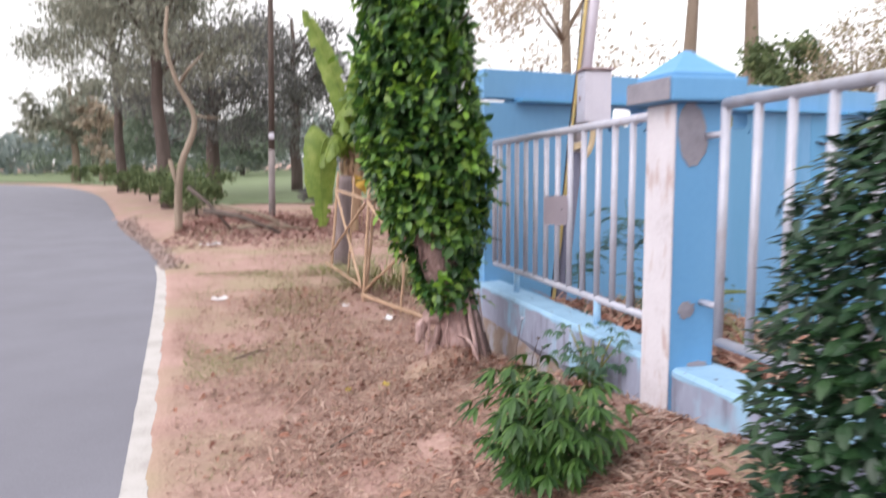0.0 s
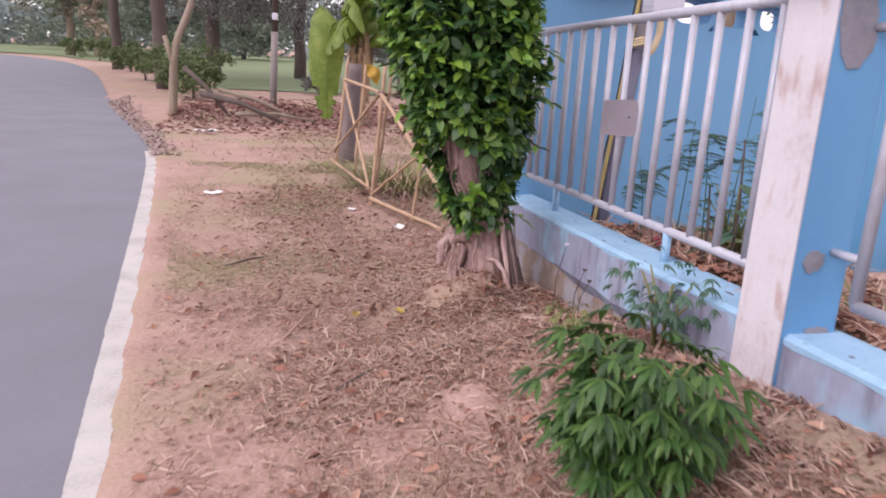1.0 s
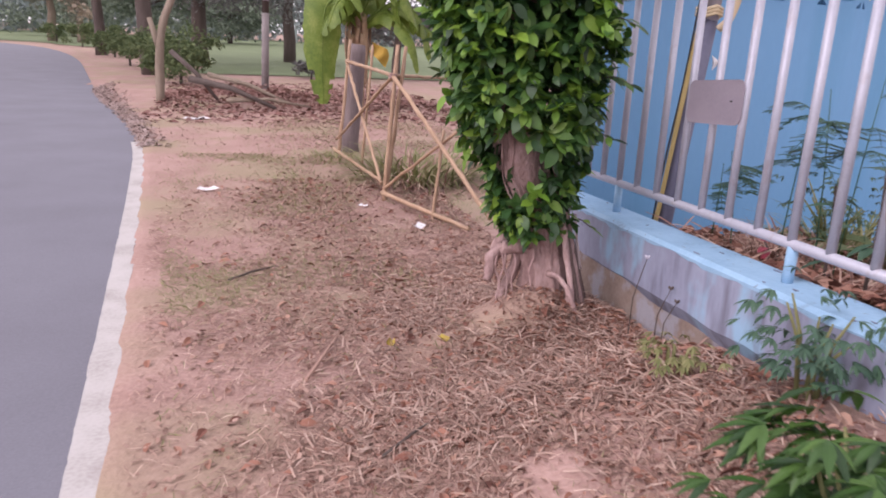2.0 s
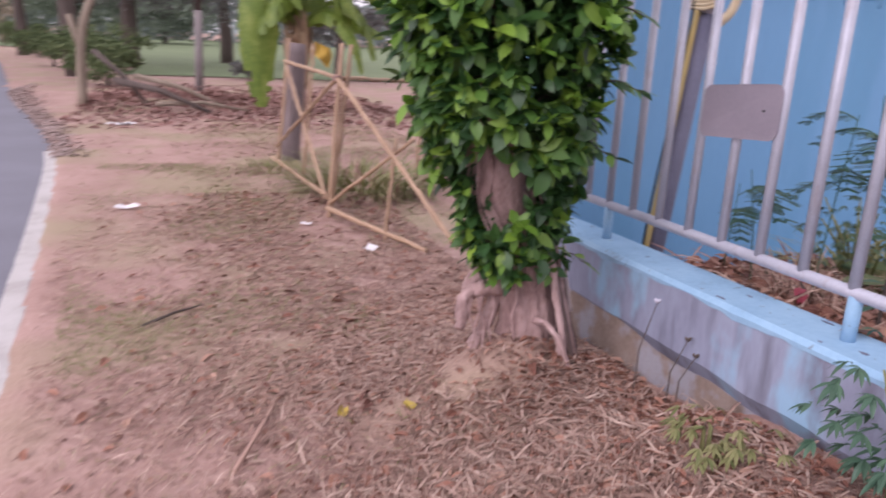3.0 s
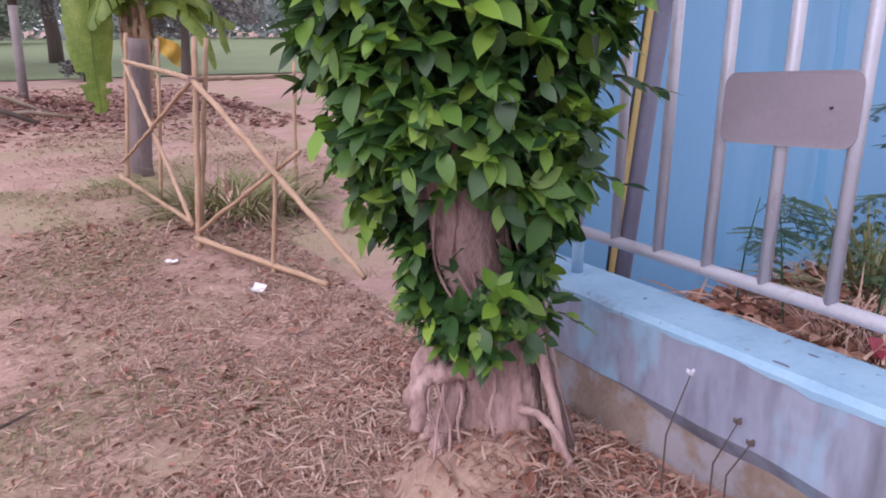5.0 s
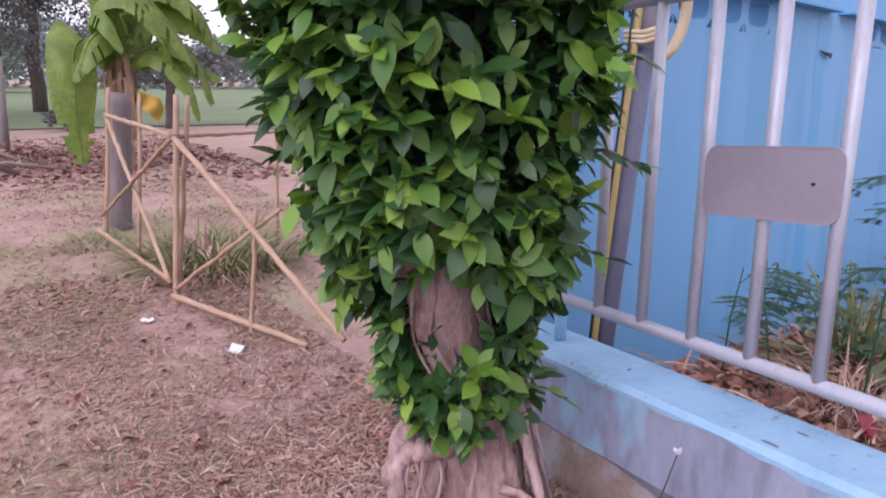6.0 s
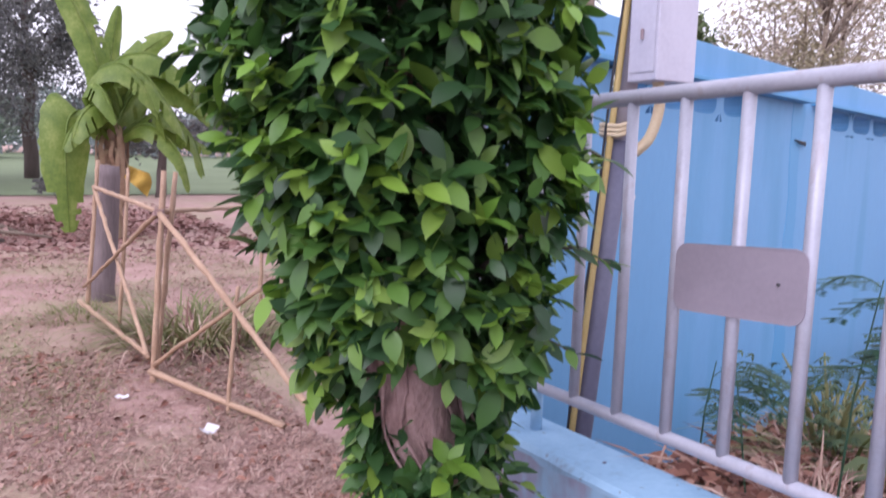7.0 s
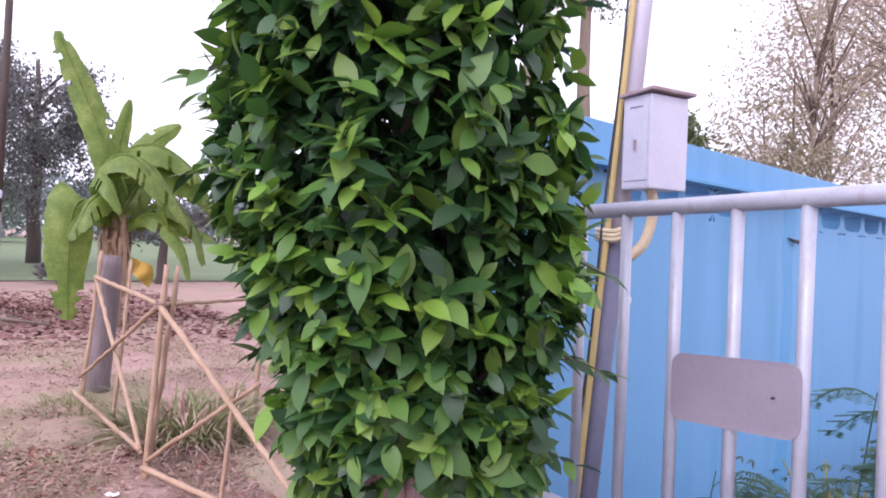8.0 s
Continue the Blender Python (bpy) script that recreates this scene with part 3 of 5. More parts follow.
pillar = tagged(empty("fence_pillar", (0.966, 2.30, 0)), "square blue and white pillar with a pyramid cap", "pillar")
shaft = part("shaft", bar(-0.094, 0.094, -0.1, 0.1, -0.1, 1.598, 0.008), PILLAR_BLUE, pillar)
part("white_face", bar(-0.102, -0.0945, -0.103, 0.103, 0.1, 1.596, 0.006), PILLAR_WHITE, pillar, "weathered white face with peeling edges")
cap = part("cap", bar(-0.155, 0.155, -0.165, 0.165, 1.6, 1.688, 0.01), PILLAR_BLUE, pillar)
part("cap_face", bar(-0.162, -0.1565, -0.16, 0.16, 1.604, 1.684, 0.004), CEMENT, pillar, "bare cement cap side")
cap_v = [(sx * r, sy * r, z) for r, z in ((0.13, 1.689), (0.13, 1.705), (0.1, 1.725), (0.01, 1.8)) for sx, sy in ((-1, -1), (1, -1), (1, 1), (-1, 1))]
cap_f = [(4 * j + k, 4 * j + (k + 1) % 4, 4 * j + 4 + (k + 1) % 4, 4 * j + 4 + k) for j in range(3) for k in range(4)] + [(12, 13, 14, 15)]
part("pyramid", (cap_v, cap_f), PILLAR_BLUE, pillar)


def blotch(cx, cz, rx, rz, y, seed, n=22):
    """A thin irregular cement smear on the face that looks along -y."""
    rng = np.random.RandomState(seed)
    ring = [(cx + rx * (1 + rng.uniform(-0.22, 0.22)) * math.cos(2 * math.pi * k / n), y, cz + rz * (1 + rng.uniform(-0.22, 0.22)) * math.sin(2 * math.pi * k / n)) for k in range(n)]
    verts = ring + [(x, y + 0.003, z) for x, y, z in ring] + [(cx, y - 0.003, cz)]
    faces = [(k, (k + 1) % n, 2 * n) for k in range(n)] + [(k, n + k, n + (k + 1) % n, (k + 1) % n) for k in range(n)]
    return verts, faces


part("cement_patch", blotch(-0.03, 1.48, 0.06, 0.12, -0.104, 2), CEMENT, pillar, "bare cement patch")
part("cement_patch", blotch(-0.03, 0.82, 0.036, 0.034, -0.104, 3), CEMENT, pillar, "bare cement patch")
part("cement_patch", blotch(0.025, 0.6, 0.045, 0.016, -0.104, 5), CEMENT, pillar, "bare cement patch")

BAR_R, RAIL_R, LOW_R = 0.0155, 0.021, 0.018


def railing(name, y0, y1, bars, feet, ends=()):
    ob = tagged(empty(name, (1.0, (y0 + y1) / 2, 0)), "silver-painted pipe railing with upright bars", "railing", "fence railings")
    oy = (y0 + y1) / 2
    top = lambda y: 1.549 + RAIL_SLOPE * (3.5 - y)
    low = lambda y: 0.682 + RAIL_SLOPE * (3.5 - y)
    part("top_rail", tube([(0, y - oy, top(y)) for y in (y0, (y0 + y1) / 2, y1)], RAIL_R, 12), PIPE, ob, smooth=True)
    part("bottom_rail", tube([(0, y - oy, low(y)) for y in (y0, (y0 + y1) / 2, y1)], LOW_R, 12), PIPE, ob, smooth=True)
    for y in bars:
        r = LOW_R if y in ends else BAR_R
        part("upright_bar", tube([(0, y - oy, low(y) + 0.004), (0, y - oy, top(y) - 0.004)], r, 10), PIPE, ob, smooth=True)
    for y in feet:
        part("foot", tube([(0, y - oy, fence_z(0.54, y)), (0, y - oy, low(y) - 0.006)], 0.019, 10), PLINTH_TOP, ob, "blue-painted stub foot", True)
    return ob


railing("pipe_railing", 2.41, 4.80, [2.59] + [2.765 + 0.1735 * k for k in range(12)] + [4.80], [3.1, 4.32], [4.80])
second = railing("pipe_railing", -2.6, 2.085, [2.085, 1.905] + [1.74 - 0.172 * k for k in range(25)], [1.39, 0.2], [2.085])
for z in (0.80, 1.43):
    part("bracket", tube([(0.0, 2.205 + 0.2575, fence_z(z, 2.2)), (0.0, 2.085 + 0.2575, fence_z(z, 2.1))], 0.013, 8), PIPE, second, "short pipe stub to the pillar", True)


# ---- plate hung on the bars ----
def plate_geo():
    w, h, c, n = 0.172, 0.082, 0.032, 5
    ring = []
    for sx, sz, a0 in ((1, 1, 0), (-1, 1, 90), (-1, -1, 180), (1, -1, 270)):
        for k in range(n):
            a = radians(a0 + 90 * k / (n - 1))
            ring.append((sx * (w - c) + c * math.cos(a), sz * (h - c) + c * math.sin(a)))
    m = len(ring)
    verts = [(-0.0015 + 0.006 * (y / w) ** 2, y, z + 0.012 * (-y / w)) for y, z in ring] + [(0.0015 + 0.006 * (y / w) ** 2, y, z + 0.012 * (-y / w)) for y, z in ring]
    return verts, [tuple(range(m)), tuple(range(2 * m - 1, m - 1, -1))] + [(k, m + k, m + (k + 1) % m, (k + 1) % m) for k in range(m)]


plate = tagged(empty("metal_plate", (0.976, 3.62, 1.108)), "blank dull grey sheet-metal plate fixed to the railing", "plate")
part("sheet", plate_geo(), PLATE, plate)
for y, z in ((-0.11, 0.012),):
    part("rivet", tube([(-0.004, y, z), (0.004, y, z)], 0.0028, 8), BLACK, plate)

# ---- pole with meter box ----
POLE_X = lambda z: 1.42 + 0.105 * (z - 0.49)
pole = tagged(empty("service_pole", (0, 4.55, 0)), "leaning grey steel pole with a conduit strapped to it", "pole")
part("lower_shaft", tube([(POLE_X(z), 0, z) for z in (-2.2, 0.5, 1.44)], 0.042, 16), POLE, pole, smooth=True)
part("upper_shaft", tube([(POLE_X(z), 0, z) for z in (1.44, 2.5, 4.2)], 0.04, 16), POLE_TOP, pole, "pale galvanised upper shaft", True)
part("conduit", tube([(POLE_X(z) - 0.058, -0.012, z) for z in (-2.1, 0.5, 1.5, 2.5, 4.1)], 0.0125, 10), YELLOW, pole, "yellow plastic conduit", True)
part("cable", tube([(POLE_X(z) - 0.074 + 0.004 * math.sin(7 * z), -0.004, z) for z in np.arange(-2.0, 2.6, 0.12)], 0.0055, 6), BLACK, pole, "thin black cable", True)
knot = []
for k in range(26):
    a = 2 * math.pi * k / 8
    knot.append((POLE_X(1.47) - 0.01 + 0.062 * math.cos(a), 0.062 * math.sin(a), 1.455 + 0.002 * k + 0.008 * math.sin(3 * a)))
part("wrap", tube(knot, 0.009, 6), CREAM, pole, "cream cord wrapped round the pole", True)
part("loose_tape", tube(smooth_path([(POLE_X(1.25) + 0.045, -0.03, 1.27), (POLE_X(1.25) + 0.06, -0.04, 1.24), (POLE_X(1.22) + 0.05, -0.04, 1.2)], 4), [0.002, 0.004, 0.008, 0.012, 0.014, 0.012, 0.008, 0.004, 0.002], 6), PAPER, pole, "scrap of white tape")
part("drop_cord", tube(smooth_path([(1.555, -0.13, 1.66), (1.575, -0.13, 1.6), (1.58, -0.12, 1.53), (1.565, -0.1, 1.45), (1.54, -0.06, 1.4)], 5), 0.02, 8), CREAM, pole, "cream corrugated hose", True)
meter = tagged(empty("meter_box", (1.588, 4.433, 1.645)), "white painted steel meter box with a rusted lid", "meter box")
part("body", bar(-0.096, 0.096, -0.067, 0.067, 0.0, 0.335, 0.006), BOX, meter)
lid = bar(-0.114, 0.114, -0.087, 0.076, 0.337, 0.351, 0.004)
for v in lid.verts:
    v.co.z += -0.06 * v.co.y * 1.2 + 0.0
part("lid", lid, BOX_LID, meter, "thin rusted lid")
part("door", bar(-0.0995, -0.0965, -0.056, 0.056, 0.03, 0.305, 0.002), BOX, meter)
part("latch", tube([(-0.104, 0.0, 0.14), (-0.104, 0.0, 0.175)], 0.006, 8), BOX_LID, meter)
part("slot", bar(-0.101, -0.0996, -0.03, 0.03, 0.29, 0.294, 0.0), BLACK, meter)
part("clamp", bar(-0.075, -0.03, 0.068, 0.09, 0.1, 0.13, 0.003), BOX_LID, meter)

# ---- clipped fig tree ----
TREE = np.array((0.372, 4.03, 0.0))


def crown_radius(z):
    return float(np.interp(z, [0.4, 0.56, 0.76, 0.97, 1.26, 1.55, 1.9, 2.35, 2.65, 2.9, 3.0], [0.1, 0.165, 0.2, 0.265, 0.345, 0.37, 0.335, 0.275, 0.23, 0.15, 0.05]))


def crown_center(z):
    """Plan offset of the crown's axis from the foot: the column leans a little to the road."""
    return float(np.interp(z, [0.45, 0.6, 0.9, 1.5, 2.3], [0.1, 0.085, 0.03, -0.075, -0.13])), float(np.interp(z, [0.5, 1.5, 2.0], [0.01, -0.04, -0.05]))


def bare_front(z, a, rng):
    """Where the trunk shows between the leaves."""
    toward = math.cos(a - radians(239)) + 0.22 * noise.noise(Vector((3.0 * a, 7.0 * z, 4.0)))
    z += 0.05 * noise.noise(Vector((4.0 * a, 9.0, z)))
    if 0.62 < z < 1.0 and toward > float(np.interp(z, [0.62, 0.72, 0.9, 1.0], [0.9, 0.77, 0.75, 0.93])):
        return rng.rand() < (0.92 if z > 0.72 else 0.6)
    return z < 0.5 or (z < 0.6 and rng.rand() < 0.45)


def crown_spot(z, a):
    """A point of the crown's lumpy outer skin, and the way outward there."""
    cx, cy = crown_center(z)
    lump = 1 + 0.2 * noise.noise(Vector((2.2 * math.cos(a), 2.2 * math.sin(a), 2.6 * z))) + 0.1 * noise.noise(Vector((6 * math.cos(a), 6 * math.sin(a), 8 * z)))
    out = np.array((math.cos(a), math.sin(a), 0.0))
    return np.array((cx, cy, 0.0)), out, crown_radius(z) * lump


def rosette(p, out, rng, base, count):
    """Leaves that spread from a shoot's tip, their faces turned outward and up."""
    axis = out + np.array((0, 0, rng.uniform(-0.1, 0.9))) + rng.normal(0, 0.3, 3)
    axis /= np.linalg.norm(axis)
    one = np.cross(axis, (0.3, 0.2, 1.0))
    one /= np.linalg.norm(one)
    two = np.cross(axis, one)
    first, places = rng.uniform(0, 6.283), []
    for k in range(count):
        t = first + 6.283 * k / count + rng.uniform(-0.35, 0.35)
        phi = rng.uniform(0.55, 1.45)
        ahead = axis * math.cos(phi) + (one * math.cos(t) + two * math.sin(t)) * math.sin(phi) + np.array((0, 0, -0.2))
        size = base * rng.choice([0.6, 0.8, 1.0, 1.15, 1.35], p=[0.14, 0.24, 0.34, 0.2, 0.08])
        places.append(facing(p + rng.normal(0, 0.006, 3) - axis * 0.012 * (k % 3), ahead, axis * 0.55 + np.array((0, 0, 0.75)) + rng.normal(0, 0.3, 3), size))
    return places


def crown_leaves(count, seed, near, far, base, some):
    """Rosettes all over a shell of the crown; bare where the trunk shows."""
    rng = np.random.RandomState(seed)
    out = []
    while len(out) < count:
        z, a = rng.uniform(0.5, 3.0), rng.uniform(0, 2 * math.pi)
        if rng.rand() > crown_radius(z) / 0.37 + 0.1 or bare_front(z, a, rng):
            continue
        if far > 0.9 and noise.noise(Vector((5 * math.cos(a), 5 * math.sin(a), 5.5 * z + 20))) < -0.2:
            continue
        c, way, r = crown_spot(z, a)
        out += rosette(c + way * r * rng.uniform(near, far) + np.array((0, 0, z)), way, rng, base, rng.randint(*some))
    return out[:count]


fig = tagged(empty("fig_tree", tuple(TREE)), "clipped column-shaped fig tree with glossy leaves and bare roots", "tree")
trunk_pts, trunk_r = [], []
for z, dx, dy, r in ((0.05, 0.16, -0.01, 0.115), (0.22, 0.155, -0.005, 0.1), (0.38, 0.145, 0.005, 0.088), (0.5, 0.115, 0.01, 0.09), (0.68, 0.06, 0.015, 0.1), (0.87, -0.005, 0.0, 0.106), (1.07, -0.045, -0.02, 0.09), (1.4, -0.03, -0.02, 0.055), (2.0, -0.03, -0.03, 0.035), (2.7, -0.03, -0.03, 0.014)):
    trunk_pts.append((dx, dy, z))
    trunk_r.append(r)
dense_pts = smooth_path(trunk_pts, 7)
dense_r = list(np.interp(np.linspace(0, len(trunk_r) - 1, len(dense_pts)), range(len(trunk_r)), trunk_r))
tv, tf = tube(dense_pts, dense_r, 56)
lumpy = []
for i, v in enumerate(tv):
    c = dense_pts[i // 56] if i // 56 < len(dense_pts) else dense_pts[-1]
    v = Vector(v)
    a = math.atan2(v.y - c.y, v.x - c.x)
    ridge = 1 - abs(noise.noise(Vector((2.3 * math.cos(a), 2.3 * math.sin(a), 1.1 * v.z)))) * 2
    flute = 0.2 * ridge + 0.26 * noise.noise(Vector((v.x * 13, v.y * 13, v.z * 7))) + 0.07 * noise.noise(Vector((v.x * 40, v.y * 40, v.z * 22))) - 0.08
    lumpy.append(tuple(c + (v - c) * (1 + flute)))
part("trunk", (lumpy, tf), BARK, fig, "lumpy pale trunk with deep creases", True)
root_rng = np.random.RandomState(12)


def root(points, r0, r1, seed, name="root", mat=BARK):
    """A root or hanging strand with knots, tapering along points."""
    rng = np.random.RandomState(seed)
    path = smooth_path(points, 5)
    path = [p + Vector(rng.normal(0, 0.12 * r0, 3)) for p in path]
    n = len(path)
    radii = [(r0 + (r1 - r0) * k / (n - 1)) * (1 + 0.16 * rng.uniform(-1, 1)) for k in range(n)]
    return part(name, tube(path, radii, 9, jitter=0.1, seed=seed), mat, fig, smooth=True)


# thick arching root with strands hanging from it
root([(0.12, -0.03, 0.53), (0.06, -0.03, 0.47), (0.0, 0.01, 0.435), (-0.05, 0.04, 0.42), (-0.085, 0.04, 0.385), (-0.1, 0.02, 0.28)], 0.034, 0.02, 1)
root([(0.09, 0.02, 0.6), (0.03, 0.08, 0.5), (-0.02, 0.13, 0.42), (-0.05, 0.15, 0.28)], 0.035, 0.025, 2)
for i, (x, y, z0, bow) in enumerate(((-0.045, 0.03, 0.42, 0.012), (-0.025, 0.015, 0.42, -0.01), (0.0, 0.0, 0.43, 0.012), (-0.06, 0.03, 0.41, -0.012), (0.05, -0.075, 0.49, 0.012))):
    root([(x, y, z0), (x + bow, y - 0.012, z0 - 0.07), (x - bow * 0.5, y - 0.02, z0 - 0.13), (x + bow * 0.4, y - 0.03, z0 - 0.22)], 0.005 if i < 4 else 0.008, 0.004, 10 + i, "hanging_root")
# dark brown upright strands that spread towards the wall; their shade is coloured in
for i, (x0, y0, x1, y1, r) in enumerate(((0.225, -0.06, 0.285, -0.15, 0.016), (0.245, -0.02, 0.315, -0.11, 0.013), (0.255, 0.02, 0.335, -0.06, 0.018), (0.205, -0.085, 0.255, -0.19, 0.012), (0.265, 0.05, 0.355, 0.0, 0.012), (0.185, -0.1, 0.22, -0.21, 0.017), (0.25, 0.07, 0.33, 0.08, 0.022), (0.235, -0.04, 0.3, -0.16, 0.008), (0.26, 0.035, 0.37, -0.03, 0.009), (0.21, -0.08, 0.24, -0.17, 0.007))):
    fl = float(ground_height(TREE[0] + x1, TREE[1] + y1))
    root([(x0 - 0.04, y0 + 0.02, 0.7), (x0, y0, 0.52), (x0 + 0.45 * (x1 - x0), y0 + 0.45 * (y1 - y0), 0.36), (x1, y1, fl - 0.04)], r * 0.9, r * 0.8, 30 + i, "root", BARK if i in (0, 5) else ROOT_SHADED)
root([(0.275, 0.0, 0.58), (0.29, -0.02, 0.44), (0.305, -0.04, 0.34)], 0.006, 0.008, 44, "hanging_root", PALE_STRAND)
# looped roots on the mound
root([(0.12, -0.11, 0.35), (0.15, -0.15, 0.345), (0.19, -0.19, 0.29), (0.215, -0.22, 0.2), (0.24, -0.26, 0.1)], 0.012, 0.009, 50)
root([(0.13, -0.1, 0.35), (0.17, -0.16, 0.33), (0.2, -0.17, 0.25), (0.2, -0.2, 0.14)], 0.011, 0.009, 51)
for i, deg in enumerate((20, 75, 130, 175)):
    a = radians(deg)
    root([(0.13 + 0.07 * math.cos(a), 0.03 + 0.07 * math.sin(a), 0.5), (0.14 + 0.13 * math.cos(a), 0.03 + 0.13 * math.sin(a), 0.3), (0.14 + 0.24 * math.cos(a), 0.03 + 0.24 * math.sin(a), 0.05)], 0.028, 0.02, 60 + i)
# strands hugging the trunk
for i in range(9):
    a = radians(root_rng.uniform(190, 330))
    z1, z0 = root_rng.uniform(0.8, 1.12), root_rng.uniform(0.36, 0.7)
    pts = []
    for k in range(5):
        z = z1 + (z0 - z1) * k / 4
        c = [float(np.interp(z, [p[2] for p in trunk_pts], [p[j] for p in trunk_pts])) for j in (0, 1)]
        rr = float(np.interp(z, [p[2] for p in trunk_pts], trunk_r)) * 1.06 + (0.02 if i % 3 == 0 else 0.0)
        b = a + 0.16 * math.sin(2.3 * k + i)
        pts.append((c[0] + rr * math.cos(b), c[1] + rr * math.sin(b), z))
    root(pts, root_rng.uniform(0.003, 0.006), 0.003, 80 + i, "hanging_root")
part("bare_stem", tube(smooth_path([(-0.06, -0.03, 0.84), (-0.05, -0.07, 0.9), (-0.015, -0.11, 0.935), (0.0, -0.13, 0.965)], 4), [0.009] * 8 + [0.006] * 5, 8), BARK, fig, "cut bare side stem", True)
limb_rng = np.random.RandomState(6)
for k in range(16):
    a, z0 = limb_rng.uniform(0, 6.28), limb_rng.uniform(0.9, 2.2)
    r = crown_radius(z0 + 0.25) * 0.85
    part("branch", tube([(-0.02, 0, z0), (0.5 * r * math.cos(a), 0.5 * r * math.sin(a), z0 + 0.14), (r * math.cos(a), r * math.sin(a), z0 + 0.26)], [0.02, 0.012, 0.005], 6), DARK_BARK, fig, smooth=True)

def broad_leaf(width=0.5, fold=0.2, droop=0.2, curl=0.0):
    """An oval leaf along +y with a drawn-out tip, folded on its midrib."""
    stations = ((0.1, 0.42), (0.26, 0.82), (0.46, 1.0), (0.66, 0.86), (0.82, 0.5), (0.92, 0.18))
    verts = [(0, 0, 0)]
    for t, w in stations:
        z = -droop * t * t
        for side in (-1, 0, 1):
            verts.append((side * w * width / 2 + curl * t * t, t, z + abs(side) * fold * w * width / 2 * (1 - 0.5 * t)))
    verts.append((curl, 1.0, -droop * 1.05))
    faces = [(0, 2, 1), (0, 3, 2)]
    for i in range(len(stations) - 1):
        q = 1 + 3 * i
        faces += [(q, q + 1, q + 4, q + 3), (q + 1, q + 2, q + 5, q + 4)]
    q = 1 + 3 * (len(stations) - 1)
    return np.array(verts), faces + [(q, q + 1, q + 3), (q + 1, q + 2, q + 3)]


FIG_LEAF = leaf_shape(1.0, 0.56, 0.22, 0.22)
# Inner leaves carry the darkened tone, so gaps in the crown read shaded.
part("inner_foliage", scatter(FIG_LEAF, crown_leaves(9000, 21, 0.4, 0.84, 0.062, (2, 5))), LEAF_SHADED, fig, "leaves inside the crown, darkened for shade", kind="stuff")
part("foliage", scatter(broad_leaf(0.5, 0.24, 0.22), crown_leaves(5600, 22, 0.86, 1.0, 0.062, (3, 7))), LEAF_MASS, fig, "dense glossy green leaves", True, kind="stuff")
part("foliage", scatter(broad_leaf(0.55, 0.12, 0.3, 0.05), crown_leaves(3300, 23, 0.92, 1.07, 0.068, (3, 6))), LEAF_MASS, fig, "dense glossy green leaves", True, kind="stuff")
part("young_foliage", scatter(broad_leaf(0.52, 0.16, 0.18, -0.04), crown_leaves(620, 24, 1.0, 1.08, 0.06, (4, 7))), LEAF_YOUNG, fig, "bright yellow-green young leaves", True, kind="stuff")
piece_rng = np.random.RandomState(31)
leaf_meshes = [mesh("leaf", *broad_leaf(w, f, d, c), m, True) for m in (LEAF_PIECE, LEAF_PIECE, LEAF_YOUNG_PIECE) for w, f, d, c in ((0.5, 0.2, 0.2, 0.0), (0.56, 0.28, 0.3, 0.05), (0.48, 0.12, 0.12, -0.05))]


def loose_leaf(m, parent, kind=0):
    ob = new("leaf", leaf_meshes[3 * kind + piece_rng.randint(3)])
    ob.parent = parent
    ob.matrix_local = Matrix(m.tolist())


made = 0
while made < 300:
    z = piece_rng.uniform(0.6, 2.2)
    a = radians(240) + piece_rng.normal(0, 0.7)
    if bare_front(z, a, piece_rng):
        continue
    c, way, r = crown_spot(z, a)
    kind = piece_rng.choice([0, 1, 2], p=[0.4, 0.3, 0.3])
    for m in rosette(c + way * r * 1.05 + np.array((0, 0, z)), way, piece_rng, 0.066, min(piece_rng.randint(3, 7), 300 - made)):
        loose_leaf(m, fig, kind)
        made += 1
SHOOTS = ((322, 1.16, 0.17, 7), (318, 0.95, 0.13, 6), (325, 1.38, 0.15, 6), (330, 0.56, 0.1, 5), (150, 1.78, 0.14, 6), (170, 2.0, 0.16, 7), (320, 1.95, 0.12, 6), (200, 1.3, 0.1, 5), (310, 1.62, 0.1, 5))
for deg, z, reach, n in SHOOTS:
    a = radians(deg)
    cx, cy = crown_center(z)
    r0 = crown_radius(z) * 0.86
    p0 = Vector((cx + r0 * math.cos(a), cy + r0 * math.sin(a), z))
    p1 = p0 + Vector((math.cos(a) * reach, math.sin(a) * reach, -0.01))
    path = smooth_path([p0, (p0 + p1) / 2 + Vector((0, 0, 0.025)), p1], 4)
    twig = part("twig", tube(path, list(np.linspace(0.0035, 0.0018, len(path))), 5), DARK_BARK, fig, "outgrowing shoot")
    for k in range(n):
        side = 1 if k % 2 else -1
        turn = a + side * limb_rng.uniform(0.4, 1.1) * (0.3 if k == n - 1 else 1)
        at = path[min(len(path) - 1, 2 + int((len(path) - 2) * k / (n - 1)))]
        loose_leaf(facing(np.array(at), np.array((math.cos(turn), math.sin(turn), limb_rng.uniform(-0.7, 0.3))), np.array((0, 0, 1.0)) + limb_rng.normal(0, 0.3, 3), limb_rng.uniform(0.05, 0.085)), twig)

